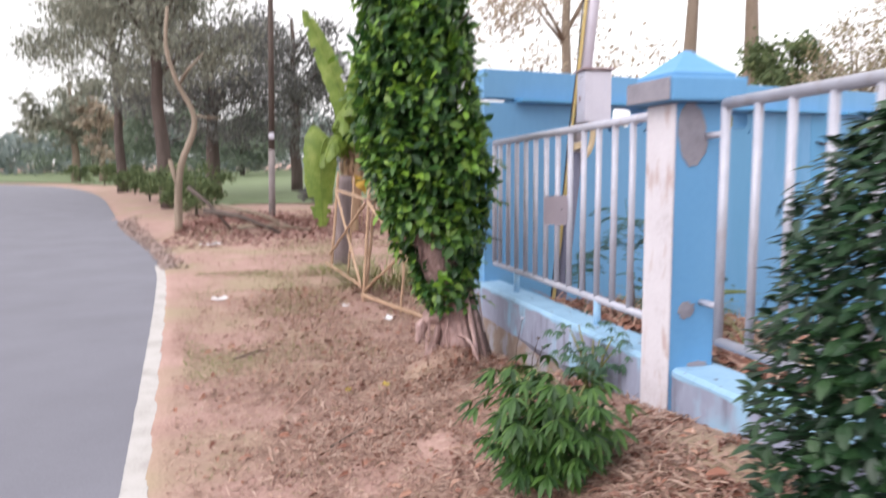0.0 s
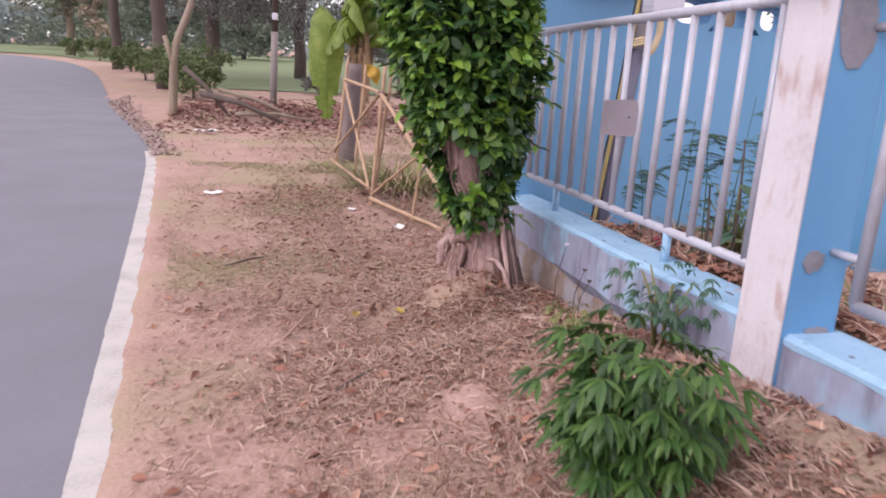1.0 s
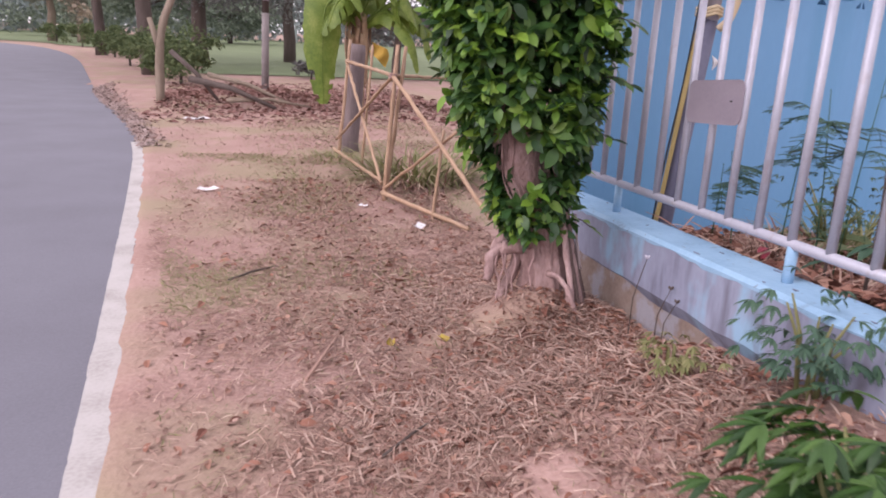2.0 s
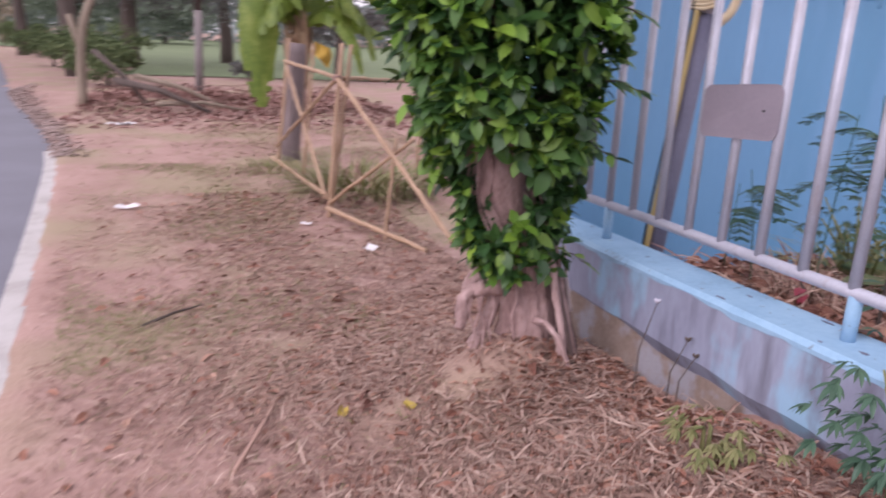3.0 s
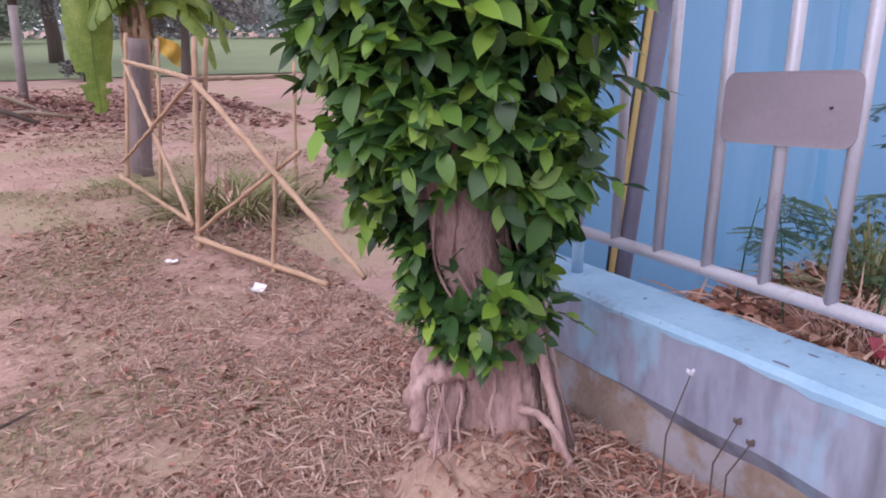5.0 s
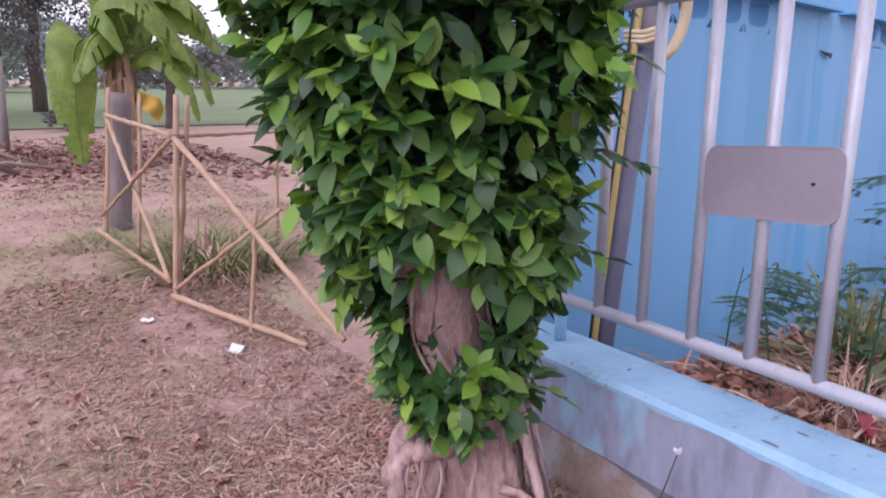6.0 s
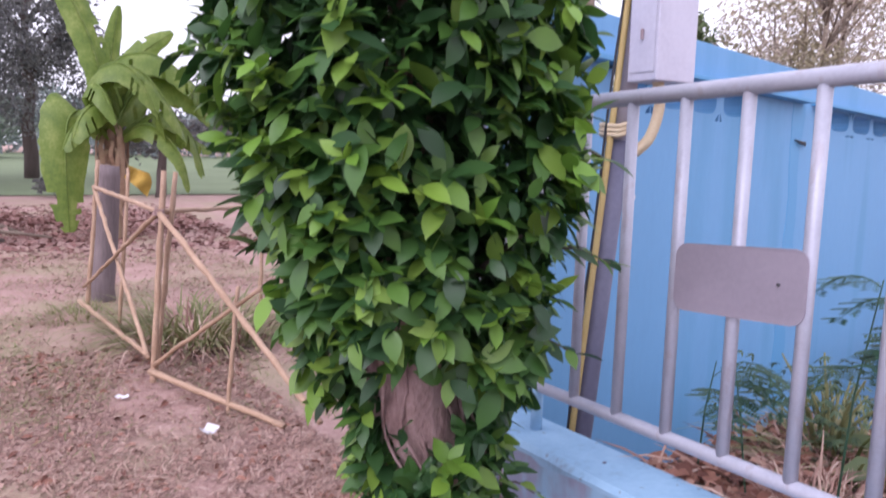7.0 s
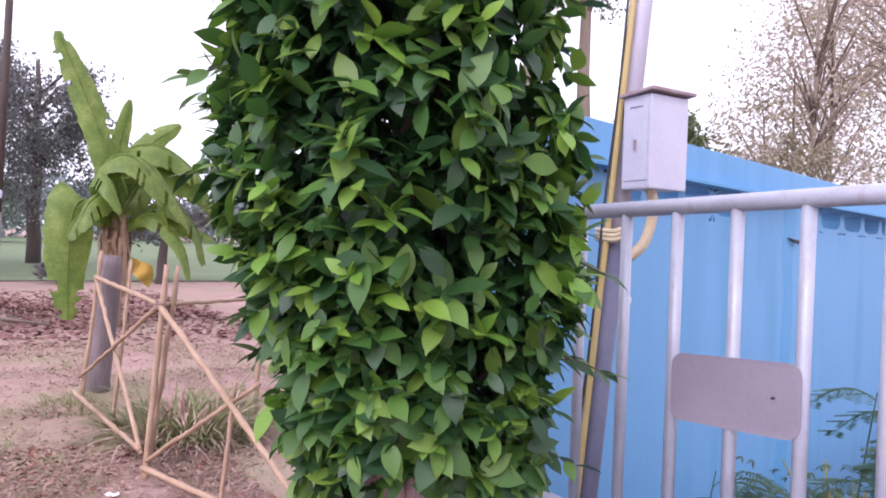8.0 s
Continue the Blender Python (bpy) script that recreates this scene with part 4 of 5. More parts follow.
# ---- dark clipped bush by the fence ----
hedge = tagged(empty("clipped_bush", (0.72, 0.9, 0.38)), "dark green dense clipped bush at the roadside fence", "bush")
h_rng = np.random.RandomState(17)
places = []
for k in range(7500):
    z = h_rng.uniform(0.0, 1.18)
    a = h_rng.uniform(0, 6.283)
    r = float(np.interp(z, [0, 0.3, 0.65, 0.95, 1.08, 1.18], [0.3, 0.33, 0.33, 0.28, 0.18, 0.04])) * (1 + 0.15 * noise.noise(Vector((2 * math.cos(a), 2 * math.sin(a), 3 * z)))) * h_rng.uniform(0.6, 1.05)
    ahead = np.array((math.cos(a + h_rng.uniform(-1, 1)), math.sin(a + h_rng.uniform(-1, 1)), h_rng.uniform(-0.7, 0.6)))
    places.append(facing(np.array((r * math.cos(a), r * math.sin(a), z)), ahead, np.array((math.cos(a) * 0.6, math.sin(a) * 0.6, 1)), h_rng.uniform(0.03, 0.06)))
part("foliage", scatter(FIG_LEAF, places), HEDGE_MASS, hedge, kind="stuff")
part("stem", tube([(0, 0, -0.1), (0.02, 0.01, 0.6), (0, 0, 1.0)], [0.04, 0.03, 0.012], 8), DARK_BARK, hedge, smooth=True)


# ---- shrubs ----
def finger_shrub(name, at, height, spread, stems, mat, seed, finger=0.11, label="", count=26):
    """Stems with long stalks that carry leaves of five to seven narrow fingers."""
    rng = np.random.RandomState(seed)
    ob = tagged(empty(name, at), label, "shrub")
    lance = leaf_shape(1.0, 0.26, 0.2, 0.35)
    for s in range(stems):
        a = 6.283 * s / stems + rng.uniform(-0.4, 0.4)
        lean = spread * rng.uniform(0.25, 0.8)
        h = height * rng.uniform(0.6, 1.0)
        top = Vector((lean * math.cos(a), lean * math.sin(a), h))
        pts = [Vector((0.02 * math.cos(a), 0.02 * math.sin(a), -0.03)), top * 0.5 + Vector((0, 0, 0.04)), top]
        stem = part("stem", tube(pts, [0.008, 0.006, 0.003], 6), GRASS, ob, smooth=True)
        for k in range(count):
            places = []
            t = rng.uniform(0.2, 1.0)
            base = Vector(pts[0]).lerp(top, t) + Vector((0, 0, 0.04 * (1 - t)))
            b = rng.uniform(0, 6.283)
            hub = base + Vector((math.cos(b), math.sin(b), rng.uniform(0.1, 0.7))) * rng.uniform(0.05, 0.16)
            nf = rng.randint(5, 8)
            for f in range(nf):
                c = b + (f - (nf - 1) / 2) * 0.5
                places.append(facing(np.array(hub), np.array((math.cos(c), math.sin(c), rng.uniform(-0.55, 0.05))), np.array((0, 0, 1.0)), finger * rng.uniform(0.6, 1.05) * (1 - 0.08 * abs(f - (nf - 1) / 2))))
            part("leaf", scatter(lance, places), mat, stem)
    return ob


finger_shrub("finger_leaf_shrub", (0.28, 1.97, float(ground_height(0.28, 1.97)) - 0.02), 0.42, 0.18, 13, CASSAVA, 5, 0.095, "bright green low shrub with narrow finger leaves", 20)
finger_shrub("small_shrub", (0.8, 2.72, float(ground_height(0.8, 2.72))), 0.34, 0.17, 6, BLUEGREEN, 9, 0.06, "blue-green young shrub beside the plinth wall", 14)
finger_shrub("small_shrub", (0.63, 3.12, float(ground_height(0.63, 3.12))), 0.1, 0.12, 4, GRASS, 19, 0.05, "yellowish low weeds in dry straw", 8)


def feather_plant(name, at, height, fronds, seed, label):
    """A thin stem with drooping, twice-divided feathery fronds."""
    rng = np.random.RandomState(seed)
    ob = tagged(empty(name, at), label, "plant")
    top = Vector((rng.uniform(-0.08, 0.08), rng.uniform(-0.08, 0.08), height))
    part("stem", tube([(0, 0, -0.1), top * 0.5 + Vector((0.02, 0.02, 0)), top], [0.0035, 0.0025, 0.0015], 6), FEATHER, ob, smooth=True)
    small = (np.array([(0, 0, 0), (0.2, 0.5, 0.03), (0, 1, -0.05), (-0.2, 0.5, 0.03)]), [(0, 1, 2), (0, 2, 3)])
    for k in range(fronds):
        b = rng.uniform(0, 6.283)
        base = top * rng.uniform(0.55, 1.0)
        length, rise = rng.uniform(0.12, 0.2), rng.uniform(0.3, 0.9)
        rachis = [base + Vector((math.cos(b) * q, math.sin(b) * q, rise * q - 0.9 * q * q)) * length for q in np.linspace(0, 1, 7)]
        pieces, places = [tube(rachis, [0.0018] * 6 + [0.0006], 4)], []
        for j in range(1, 7):
            for s in (-1, 1):
                c = b + s * rng.uniform(0.8, 1.2)
                p0 = rachis[j]
                reach = 0.06 * (1.15 - 0.1 * j) * rng.uniform(0.8, 1.1)
                p1 = p0 + Vector((math.cos(c), math.sin(c), -0.25)) * reach
                pieces.append(tube([p0, p1], [0.0008, 0.0004], 3))
                for q in range(12):
                    side = 1 if q % 2 else -1
                    d = c + side * 1.25
                    places.append(facing(np.array(p0.lerp(p1, 0.1 + 0.9 * (q // 2) / 5)), np.array((math.cos(d), math.sin(d), -0.12)), np.array((0, 0, 1.0)), 0.022))
        part("frond", join(*pieces, scatter(small, places)), FEATHER, ob)
    return ob


for i, (x, y, h, n) in enumerate(((1.29, 3.52, 0.6, 5), (1.25, 3.9, 0.32, 3), (1.22, 3.7, 0.38, 4), (1.36, 3.38, 0.66, 6), (1.3, 3.0, 0.62, 6), (1.46, 3.4, 0.72, 5))):
    feather_plant("feathery_plant", (x, y, 0.52), h, n, 40 + i, "slender feathery-leaved seedling growing behind the railing")


def broad_plant(name, at, height, leaves, seed, label, mat, size=0.1):
    rng = np.random.RandomState(seed)
    ob = tagged(empty(name, at), label, "plant")
    part("stem", tube([(0, 0, -0.1), (0.015, 0.01, height * 0.5), (0.0, 0.02, height)], [0.008, 0.006, 0.004], 6), DARK_BARK, ob, smooth=True)
    for k in range(leaves):
        t = rng.uniform(0.3, 1.0)
        b = rng.uniform(0, 6.283)
        m = facing((0.01, 0.01, height * t), (math.cos(b), math.sin(b), rng.uniform(-0.4, 0.5)), np.array((0, 0, 1.0)), size * rng.uniform(0.7, 1.1))
        part("leaf", scatter(leaf_shape(1.0, 0.42, 0.25, 0.25), [m]), mat, ob)
    return ob


broad_plant("broad_leaf_plant", (1.28, 3.06, 0.5), 0.58, 9, 3, "young broad-leaved plant behind the railing", BLUEGREEN, 0.11)
broad_plant("broad_leaf_plant", (1.27, 3.24, 0.46), 0.4, 9, 4, "young broad-leaved plant behind the railing", BLUEGREEN, 0.1)
broad_plant("red_leaf_plant", (1.18, 3.44, 0.53), 0.07, 4, 6, "small plant with a dark red leaf", RED_LEAF, 0.075)


def tuft(name, at, radius, blades, length, seed, label, mat=GRASS):
    rng = np.random.RandomState(seed)
    ob = tagged(empty(name, at), label, "grass")
    places = []
    for k in range(blades):
        b, r = rng.uniform(0, 6.283), radius * rng.uniform(0, 1) ** 0.6
        c = b + rng.uniform(-0.9, 0.9)
        lean = rng.uniform(0.15, 1.1)
        places.append(facing((r * math.cos(b), r * math.sin(b), -0.01), (math.cos(c) * lean, math.sin(c) * lean, 1.0), (-math.cos(c), -math.sin(c), 0.3), length * rng.uniform(0.4, 1.15)))
    part("grass_mass", scatter(arc_blade(1.0, 0.028), places), mat, ob, kind="stuff")
    return ob


tuft("grass_clump", (1.86, 3.79, 0.38), 0.2, 240, 0.42, 1, "long green grass behind the railing")
tuft("grass_clump", (1.5, 2.4, 0.44), 0.25, 160, 0.4, 2, "long green grass behind the railing")
finger_shrub("weed_clump", (1.86, 3.87, 0.4), 0.36, 0.24, 10, WEED, 29, 0.04, "tangled dark green weeds in the planting bed", 12)
finger_shrub("weed_clump", (2.22, 4.05, 0.32), 0.3, 0.22, 8, WEED, 30, 0.04, "yellowing low weeds in the planting bed", 9)
tuft("grass_clump", (1.34, 3.58, 0.52), 0.14, 170, 0.2, 8, "dry straw-coloured grass in the planting bed", STRAW)
tuft("grass_clump", (1.6, 1.5, 0.44), 0.3, 180, 0.4, 5, "long green grass behind the railing")
tuft("grass_clump", (0.825, 8.15, -0.06), 0.55, 620, 0.62, 3, "yellowish rank grass inside the bamboo frame")
tuft("grass_clump", (0.78, 8.0, -0.06), 0.5, 320, 0.5, 13, "dry straw-coloured grass inside the bamboo frame", STRAW)
tuft("grass_clump", (0.1, 9.1, -0.03), 0.3, 260, 0.26, 14, "short yellowish grass beside the wooden post")
tuft("grass_clump", (-1.58, 14.2, -0.03), 0.9, 900, 0.14, 4, "short green grass at the foot of a dead tree")
for i, (x, y) in enumerate(((1.55, 1.9), (1.5, 2.05), (1.85, 3.6))):
    broad_plant("spear_leaf_plant", (x, y, 0.43), 0.12, 6, 60 + i, "upright spear-leaved green plant", GREEN_TREE_LEAF, 0.4)

# ---- bamboo frame and old post ----
bamboo = tagged(empty("bamboo_frame"), "rough frame of lashed dry bamboo poles round a sapling bed", "bamboo frame")


def cane(a, b, r, seed):
    """A bamboo pole with its nodes slightly swollen."""
    a, b = Vector(a), Vector(b)
    rng = np.random.RandomState(seed)
    n = max(3, int((b - a).length / 0.09))
    pts = [a.lerp(b, k / n) + Vector(rng.uniform(-0.004, 0.004, 3)) for k in range(n + 1)]
    return tube(pts, [r * (1.18 if k % 3 == 1 else 1.0) * (1 - 0.15 * k / n) for k in range(n + 1)], 8)


KNOT, L_END = (0.541, 7.15, 0.995), (0.558, 9.6, 1.02)
canes = [
    ((0.475, 7.13, -0.15), (0.576, 7.16, 1.24), 0.019), ((0.497, 7.2, -0.13), (0.657, 7.2, 1.23), 0.017),
    (L_END, KNOT, 0.017), ((0.371, 9.3, 0.084), (0.467, 7.2, 0.12), 0.017), (L_END, (0.471, 7.19, 0.1), 0.016),
    (KNOT, (0.442, 9.5, 0.16), 0.015), ((0.488, 8.3, -0.12), (0.6, 8.3, 1.22), 0.014), ((0.461, 9.5, -0.02), (0.585, 9.5, 1.25), 0.018),
    (KNOT, (1.632, 8.4, 0.915), 0.015), (KNOT, (0.793, 5.4, 0.22), 0.017), ((0.481, 7.15, 0.06), (0.804, 6.15, 0.68), 0.013),
    ((0.469, 7.15, 0.03), (0.851, 5.98, 0), 0.018), ((0.688, 6.4, -0.19), (0.765, 6.4, 0.65), 0.013), ((1.602, 8.4, -0.12), (1.652, 8.4, 1.03), 0.016),
]
for i, (a, b, r) in enumerate(canes):
    part("bamboo_pole", cane(a, b, r, i), BAMBOO, bamboo, smooth=True)
wrap = [(0.54 + 0.03 * math.cos(k), 7.15 + 0.03 * math.sin(k), 0.97 + 0.002 * k) for k in range(22)]
part("lashing", tube(wrap, 0.006, 5), BARK, bamboo, "brown string lashing")
rest_at(bamboo, (0.7, 7.6, -0.06))
post = tagged(empty("wooden_post", (*turned(0.65, 9.72), 0.0)), "weathered grey round wooden post standing in dry earth", "post")
part("post_body", tube([(-0.02, 0, -0.25), (-0.03, 0, 0.1), (0.02, 0, 0.6), (0.05, 0, 1.1), (0.06, 0, 1.2)], [0.115, 0.105, 0.098, 0.095, 0.085], 14, lobes=3, lobe=0.05, jitter=0.05), OLD_WOOD, post, smooth=True)
cloth = tagged(empty("yellow_cloth", (*turned(0.63, 8.3), 1.2)), "small yellow rag hanging on a bamboo pole", "cloth")
cv = [(0.12 * u - 0.01 + 0.02 * math.sin(4 * v), 0.025 * math.sin(6 * u + 3 * v), -0.02 - 0.11 * v - 0.06 * u * v + 0.05 * (1 - u)) for v in np.linspace(0, 1, 6) for u in np.linspace(-0.3, 1, 8)]
cf = [(8 * j + i, 8 * j + i + 1, 8 * j + i + 9, 8 * j + i + 8) for j in range(5) for i in range(7)]
part("rag", (cv, cf), CLOTH, cloth, smooth=True)


# ---- banana plant ----
def banana_leaf(points, width, seed, hint=None, droop=0.42):
    """An arching blade: two wings that hang from a midrib, torn into strips at the edges."""
    rng = np.random.RandomState(seed)
    path = smooth_path(points, 11)
    m = len(path)
    verts, faces = [], []
    for i, p in enumerate(path):
        t = i / (m - 1)
        d = (path[min(i + 1, m - 1)] - path[max(i - 1, 0)]).normalized()
        side = Vector(hint) - d * d.dot(Vector(hint)) if hint else d.cross(Vector((0, 0, 1)))
        side = side.normalized() if side.length > 1e-3 else Vector((1, 0, 0))
        w = width * (math.sin(math.pi * min(1, 0.06 + 0.93 * t)) ** 0.45) * (0.3 if t < 0.12 else 1)
        wl, wr = w * rng.uniform(0.9, 1.01), w * rng.uniform(0.9, 1.01)
        fall = Vector((0, 0, -1)) if not hint else Vector((0, 1, 0)) * 0.3
        verts += [p + side * wl * 0.42 + fall * droop * wl, p + side * wl * 0.24 + fall * droop * 0.3 * wl, p, p - side * wr * 0.24 + fall * droop * 0.3 * wr, p - side * wr * 0.42 + fall * droop * wr]
    for i in range(m - 1):
        a = 5 * i
        for k in range(4):
            if k in (0, 3) and rng.rand() < 0.1:
                continue
            faces.append((a + k, a + k + 1, a + k + 6, a + k + 5))
    return [tuple(v) for v in verts], faces


BX, BY = 1.58, 14.6
ban = tagged(empty("banana_plant"), "banana plant with torn green leaves and dry hanging skirts", "banana plant")
part("pseudostem", tube(smooth_path([(BX - 0.04, BY, -0.1), (BX - 0.02, BY, 0.7), (BX, BY, 1.4), (BX - 0.03, BY, 1.9)], 5), list(np.linspace(0.16, 0.08, 16)), 14, lobes=3, lobe=0.06, jitter=0.03), BANANA_STEM, ban, smooth=True)
blades = [
    ([(1.57, BY, 1.5), (1.39, BY, 2.67), (1.09, BY + 0.1, 3.52), (0.74, BY + 0.2, 4.34)], 0.55, (0.7, 0.3, 0.6)),
    ([(1.6, BY + 0.2, 1.5), (1.65, BY + 0.3, 2.64), (1.79, BY + 0.3, 3.48)], 0.34, (1, 0.3, 0)),
    ([(1.63, BY + 0.1, 1.5), (1.98, BY + 0.2, 2.65), (2.54, BY + 0.2, 3.16)], 0.42, (-0.6, 0.2, 0.7)),
    ([(1.57, BY, 1.6), (1.65, BY + 0.1, 2.58), (2.19, BY, 2.77), (2.76, BY - 0.1, 2.36), (2.91, BY - 0.2, 1.95)], 0.55, None),
    ([(1.57, BY, 1.6), (1.36, BY - 0.3, 2.37), (1.68, BY - 0.5, 2.54), (2.01, BY - 0.7, 2.12), (2.17, BY - 0.7, 1.44)], 0.46, None),
    ([(1.57, BY, 1.5), (1.26, BY - 0.2, 1.75), (1.01, BY - 0.4, 1.62), (0.86, BY - 0.5, 1.32)], 0.36, None),
    ([(1.49, BY, 1.5), (1.2, BY - 0.15, 1.84), (0.97, BY - 0.25, 1.72), (0.91, BY - 0.3, 1.01), (0.93, BY - 0.3, 0.12)], 0.8, (1, 0.15, 0)),
    ([(1.65, BY, 1.5), (2.23, BY - 0.2, 1.9), (2.67, BY - 0.3, 1.55), (2.83, BY - 0.4, 0.94)], 0.42, None),
    ([(1.63, BY, 1.55), (2.21, BY + 0.4, 2.5), (2.8, BY + 0.6, 2.1)], 0.5, None),
    ([(1.65, BY, 1.48), (2.01, BY - 0.5, 1.7), (2.35, BY - 0.8, 1.3), (2.47, BY - 0.9, 0.76)], 0.36, None),
    ([(1.57, BY, 1.55), (1.3, BY - 0.3, 2.2), (1.35, BY - 0.7, 2.15), (1.5, BY - 0.9, 1.7)], 0.34, None),
    ([(BX, BY, 1.6), (1.7, BY + 0.7, 2.5), (1.8, BY + 1.2, 2.4), (1.9, BY + 1.6, 1.9)], 0.45, None),
]
blades += [
    ([(1.57, BY, 1.6), (1.5, BY - 0.2, 2.3), (1.85, BY - 0.5, 2.5), (2.3, BY - 0.7, 1.9), (2.45, BY - 0.7, 1.45)], 0.5, None),
    ([(1.6, BY, 1.6), (2.1, BY + 0.2, 2.4), (2.7, BY + 0.1, 2.3), (3.1, BY, 1.8)], 0.6, None),
    ([(1.55, BY, 1.55), (1.35, BY - 0.4, 1.95), (1.1, BY - 0.7, 1.8), (0.95, BY - 0.8, 1.45)], 0.42, None),
    ([(1.65, BY, 1.5), (2.0, BY - 0.1, 1.75), (2.5, BY - 0.2, 1.6), (3.0, BY - 0.2, 1.35)], 0.4, None),
]
for i, (pts, w, face) in enumerate(blades):
    leaf = part("banana_leaf", banana_leaf(pts, w * 1.1, 70 + i, face, 0.6), BANANA, ban, smooth=True)
    part("midrib", tube(smooth_path(pts, 6), list(np.linspace(0.026, 0.006, (len(pts) - 1) * 6 + 1)), 6), BANANA, leaf, smooth=True)
skirt_rng = np.random.RandomState(3)
for i in range(22):
    a = 2.3 + 0.24 * i + skirt_rng.uniform(-0.1, 0.1)
    r0, z0 = 0.1, skirt_rng.uniform(1.25, 1.75)
    drop = skirt_rng.uniform(0.4, 1.35)
    pts = []
    for k, (q, out) in enumerate(((0, 0), (0.12, 0.1), (0.5, 0.13), (0.8, 0.1), (1, 0.08))):
        rr = r0 + out * skirt_rng.uniform(0.6, 1.35)
        b = a + skirt_rng.uniform(-0.16, 0.16)
        pts.append((BX + rr * math.cos(b), BY + rr * math.sin(b), max(0.06, z0 - drop * q)))
    part("dry_leaf", banana_leaf(pts, skirt_rng.uniform(0.07, 0.17), 90 + i, (math.sin(a), -math.cos(a), 0), 0.2), BANANA_DRY, ban, "brown dry hanging leaf", True)

rest_at(ban, (BX, BY, -0.05))

# ---- dead forked tree, concrete post, debris ----
dead = tagged(empty("dead_tree"), "pale crooked dead tree trunk forked near its foot", "dead tree")
part("trunk", tube(smooth_path([(-1.83, 15.5, -0.07), (-1.81, 15.5, 0.73), (-1.77, 15.5, 1.13), (-1.68, 15.5, 1.48), (-1.46, 15.5, 2.03), (-1.47, 15.5, 2.43), (-1.71, 15.5, 2.93), (-1.9, 15.5, 3.63), (-1.85, 15.6, 4.43)], 4), list(np.linspace(0.085, 0.035, 33)), 10, jitter=0.12), PALE_BARK, dead, smooth=True)
part("snag", tube([(-1.78, 15.5, 0.83), (-1.86, 15.5, 1.13), (-1.94, 15.5, 1.45)], [0.055, 0.05, 0.042], 8, jitter=0.12), PALE_BARK, dead, smooth=True)
part("side_branch", tube([(-1.46, 15.5, 2.33), (-1.2, 15.5, 2.29), (-0.9, 15.5, 2.27)], [0.03, 0.022, 0.012], 6), PALE_BARK, dead, smooth=True)
part("side_branch", tube([(-1.7, 15.5, 2.93), (-1.5, 15.45, 3.23), (-1.2, 15.4, 3.53)], [0.04, 0.03, 0.015], 6), PALE_BARK, dead, smooth=True)
rest_at(dead, (-1.83, 15.5, -0.03))
lamp = tagged(empty("concrete_post", (*turned(0.14, 18.0), -0.02)), "slim grey concrete utility post with white fittings", "utility post")
part("post_body", tube([(0, 0, -0.2), (0.05, 0, 1.7)], [0.085, 0.08], 10), CONCRETE, lamp, "pale grey lower post", True)
# Upper length is coloured dark to imitate backlight from the bright sky.
part("upper_post", tube([(0.05, 0, 1.7), (0.2, 0, 7.5)], [0.075, 0.06], 10), DARK_BARK, lamp, "dark upper post", True)
part("fitting", bar(-0.01, 0.12, -0.14, -0.08, 1.95, 2.1, 0.02), BOX, lamp, "small white fitting")
for i, (a, b, r) in enumerate((((-1.3, 15.0, 0.45), (0.1, 14.2, 0.04), 0.06), ((-1, 15.6, 0.5), (0.4, 14.9, 0.05), 0.05), ((-1.6, 15.2, 0.9), (-0.8, 14.8, 0.05), 0.05), ((-0.7, 14.6, 0.12), (0.7, 14.3, 0.06), 0.04))):
    log = tagged(empty("fallen_branch"), "grey fallen branch lying on reddish debris", "branch", "fallen branches")
    part("limb", tube([a, ((a[0] + b[0]) / 2, (a[1] + b[1]) / 2, (a[2] + b[2]) / 2 + 0.08), b], [r, r * 0.8, r * 0.5], 8, jitter=0.12, seed=i), PALE_BARK if i % 2 else DARK_BARK, log, smooth=True)
    rest_at(log, (b[0], b[1], -0.03))
d_rng = np.random.RandomState(50)
places = []
for k in range(9000):
    x, y = d_rng.uniform(-1.9, 3.6), d_rng.uniform(12.4, 22)
    if d_rng.rand() > math.exp(-((y - 16.5) / 3.5) ** 2):
        continue
    heap = 0.35 * math.exp(-(((x + 0.3) / 1.3) ** 2 + ((y - 16.0) / 1.2) ** 2))
    b = d_rng.uniform(0, 6.283)
    places.append(facing((*turned(x, y), LEVEL + 0.02 + heap * d_rng.uniform(0.3, 1)), (math.cos(b), math.sin(b), d_rng.uniform(-0.2, 0.4)), np.array((d_rng.uniform(-0.6, 0.6), d_rng.uniform(-0.6, 0.6), 1.0)), d_rng.uniform(0.05, 0.17)))
debris = tagged(new("leaf_debris", mesh("leaf_debris", *scatter(leaf_shape(1.0, 0.5, 0.4, 0.3), places), RED_DEBRIS)), "heap of reddish dead leaves and rubbish on bare earth", "debris", kind="stuff")

# ---- straw, dead leaves and scraps on the verge ----
s_rng = np.random.RandomState(77)


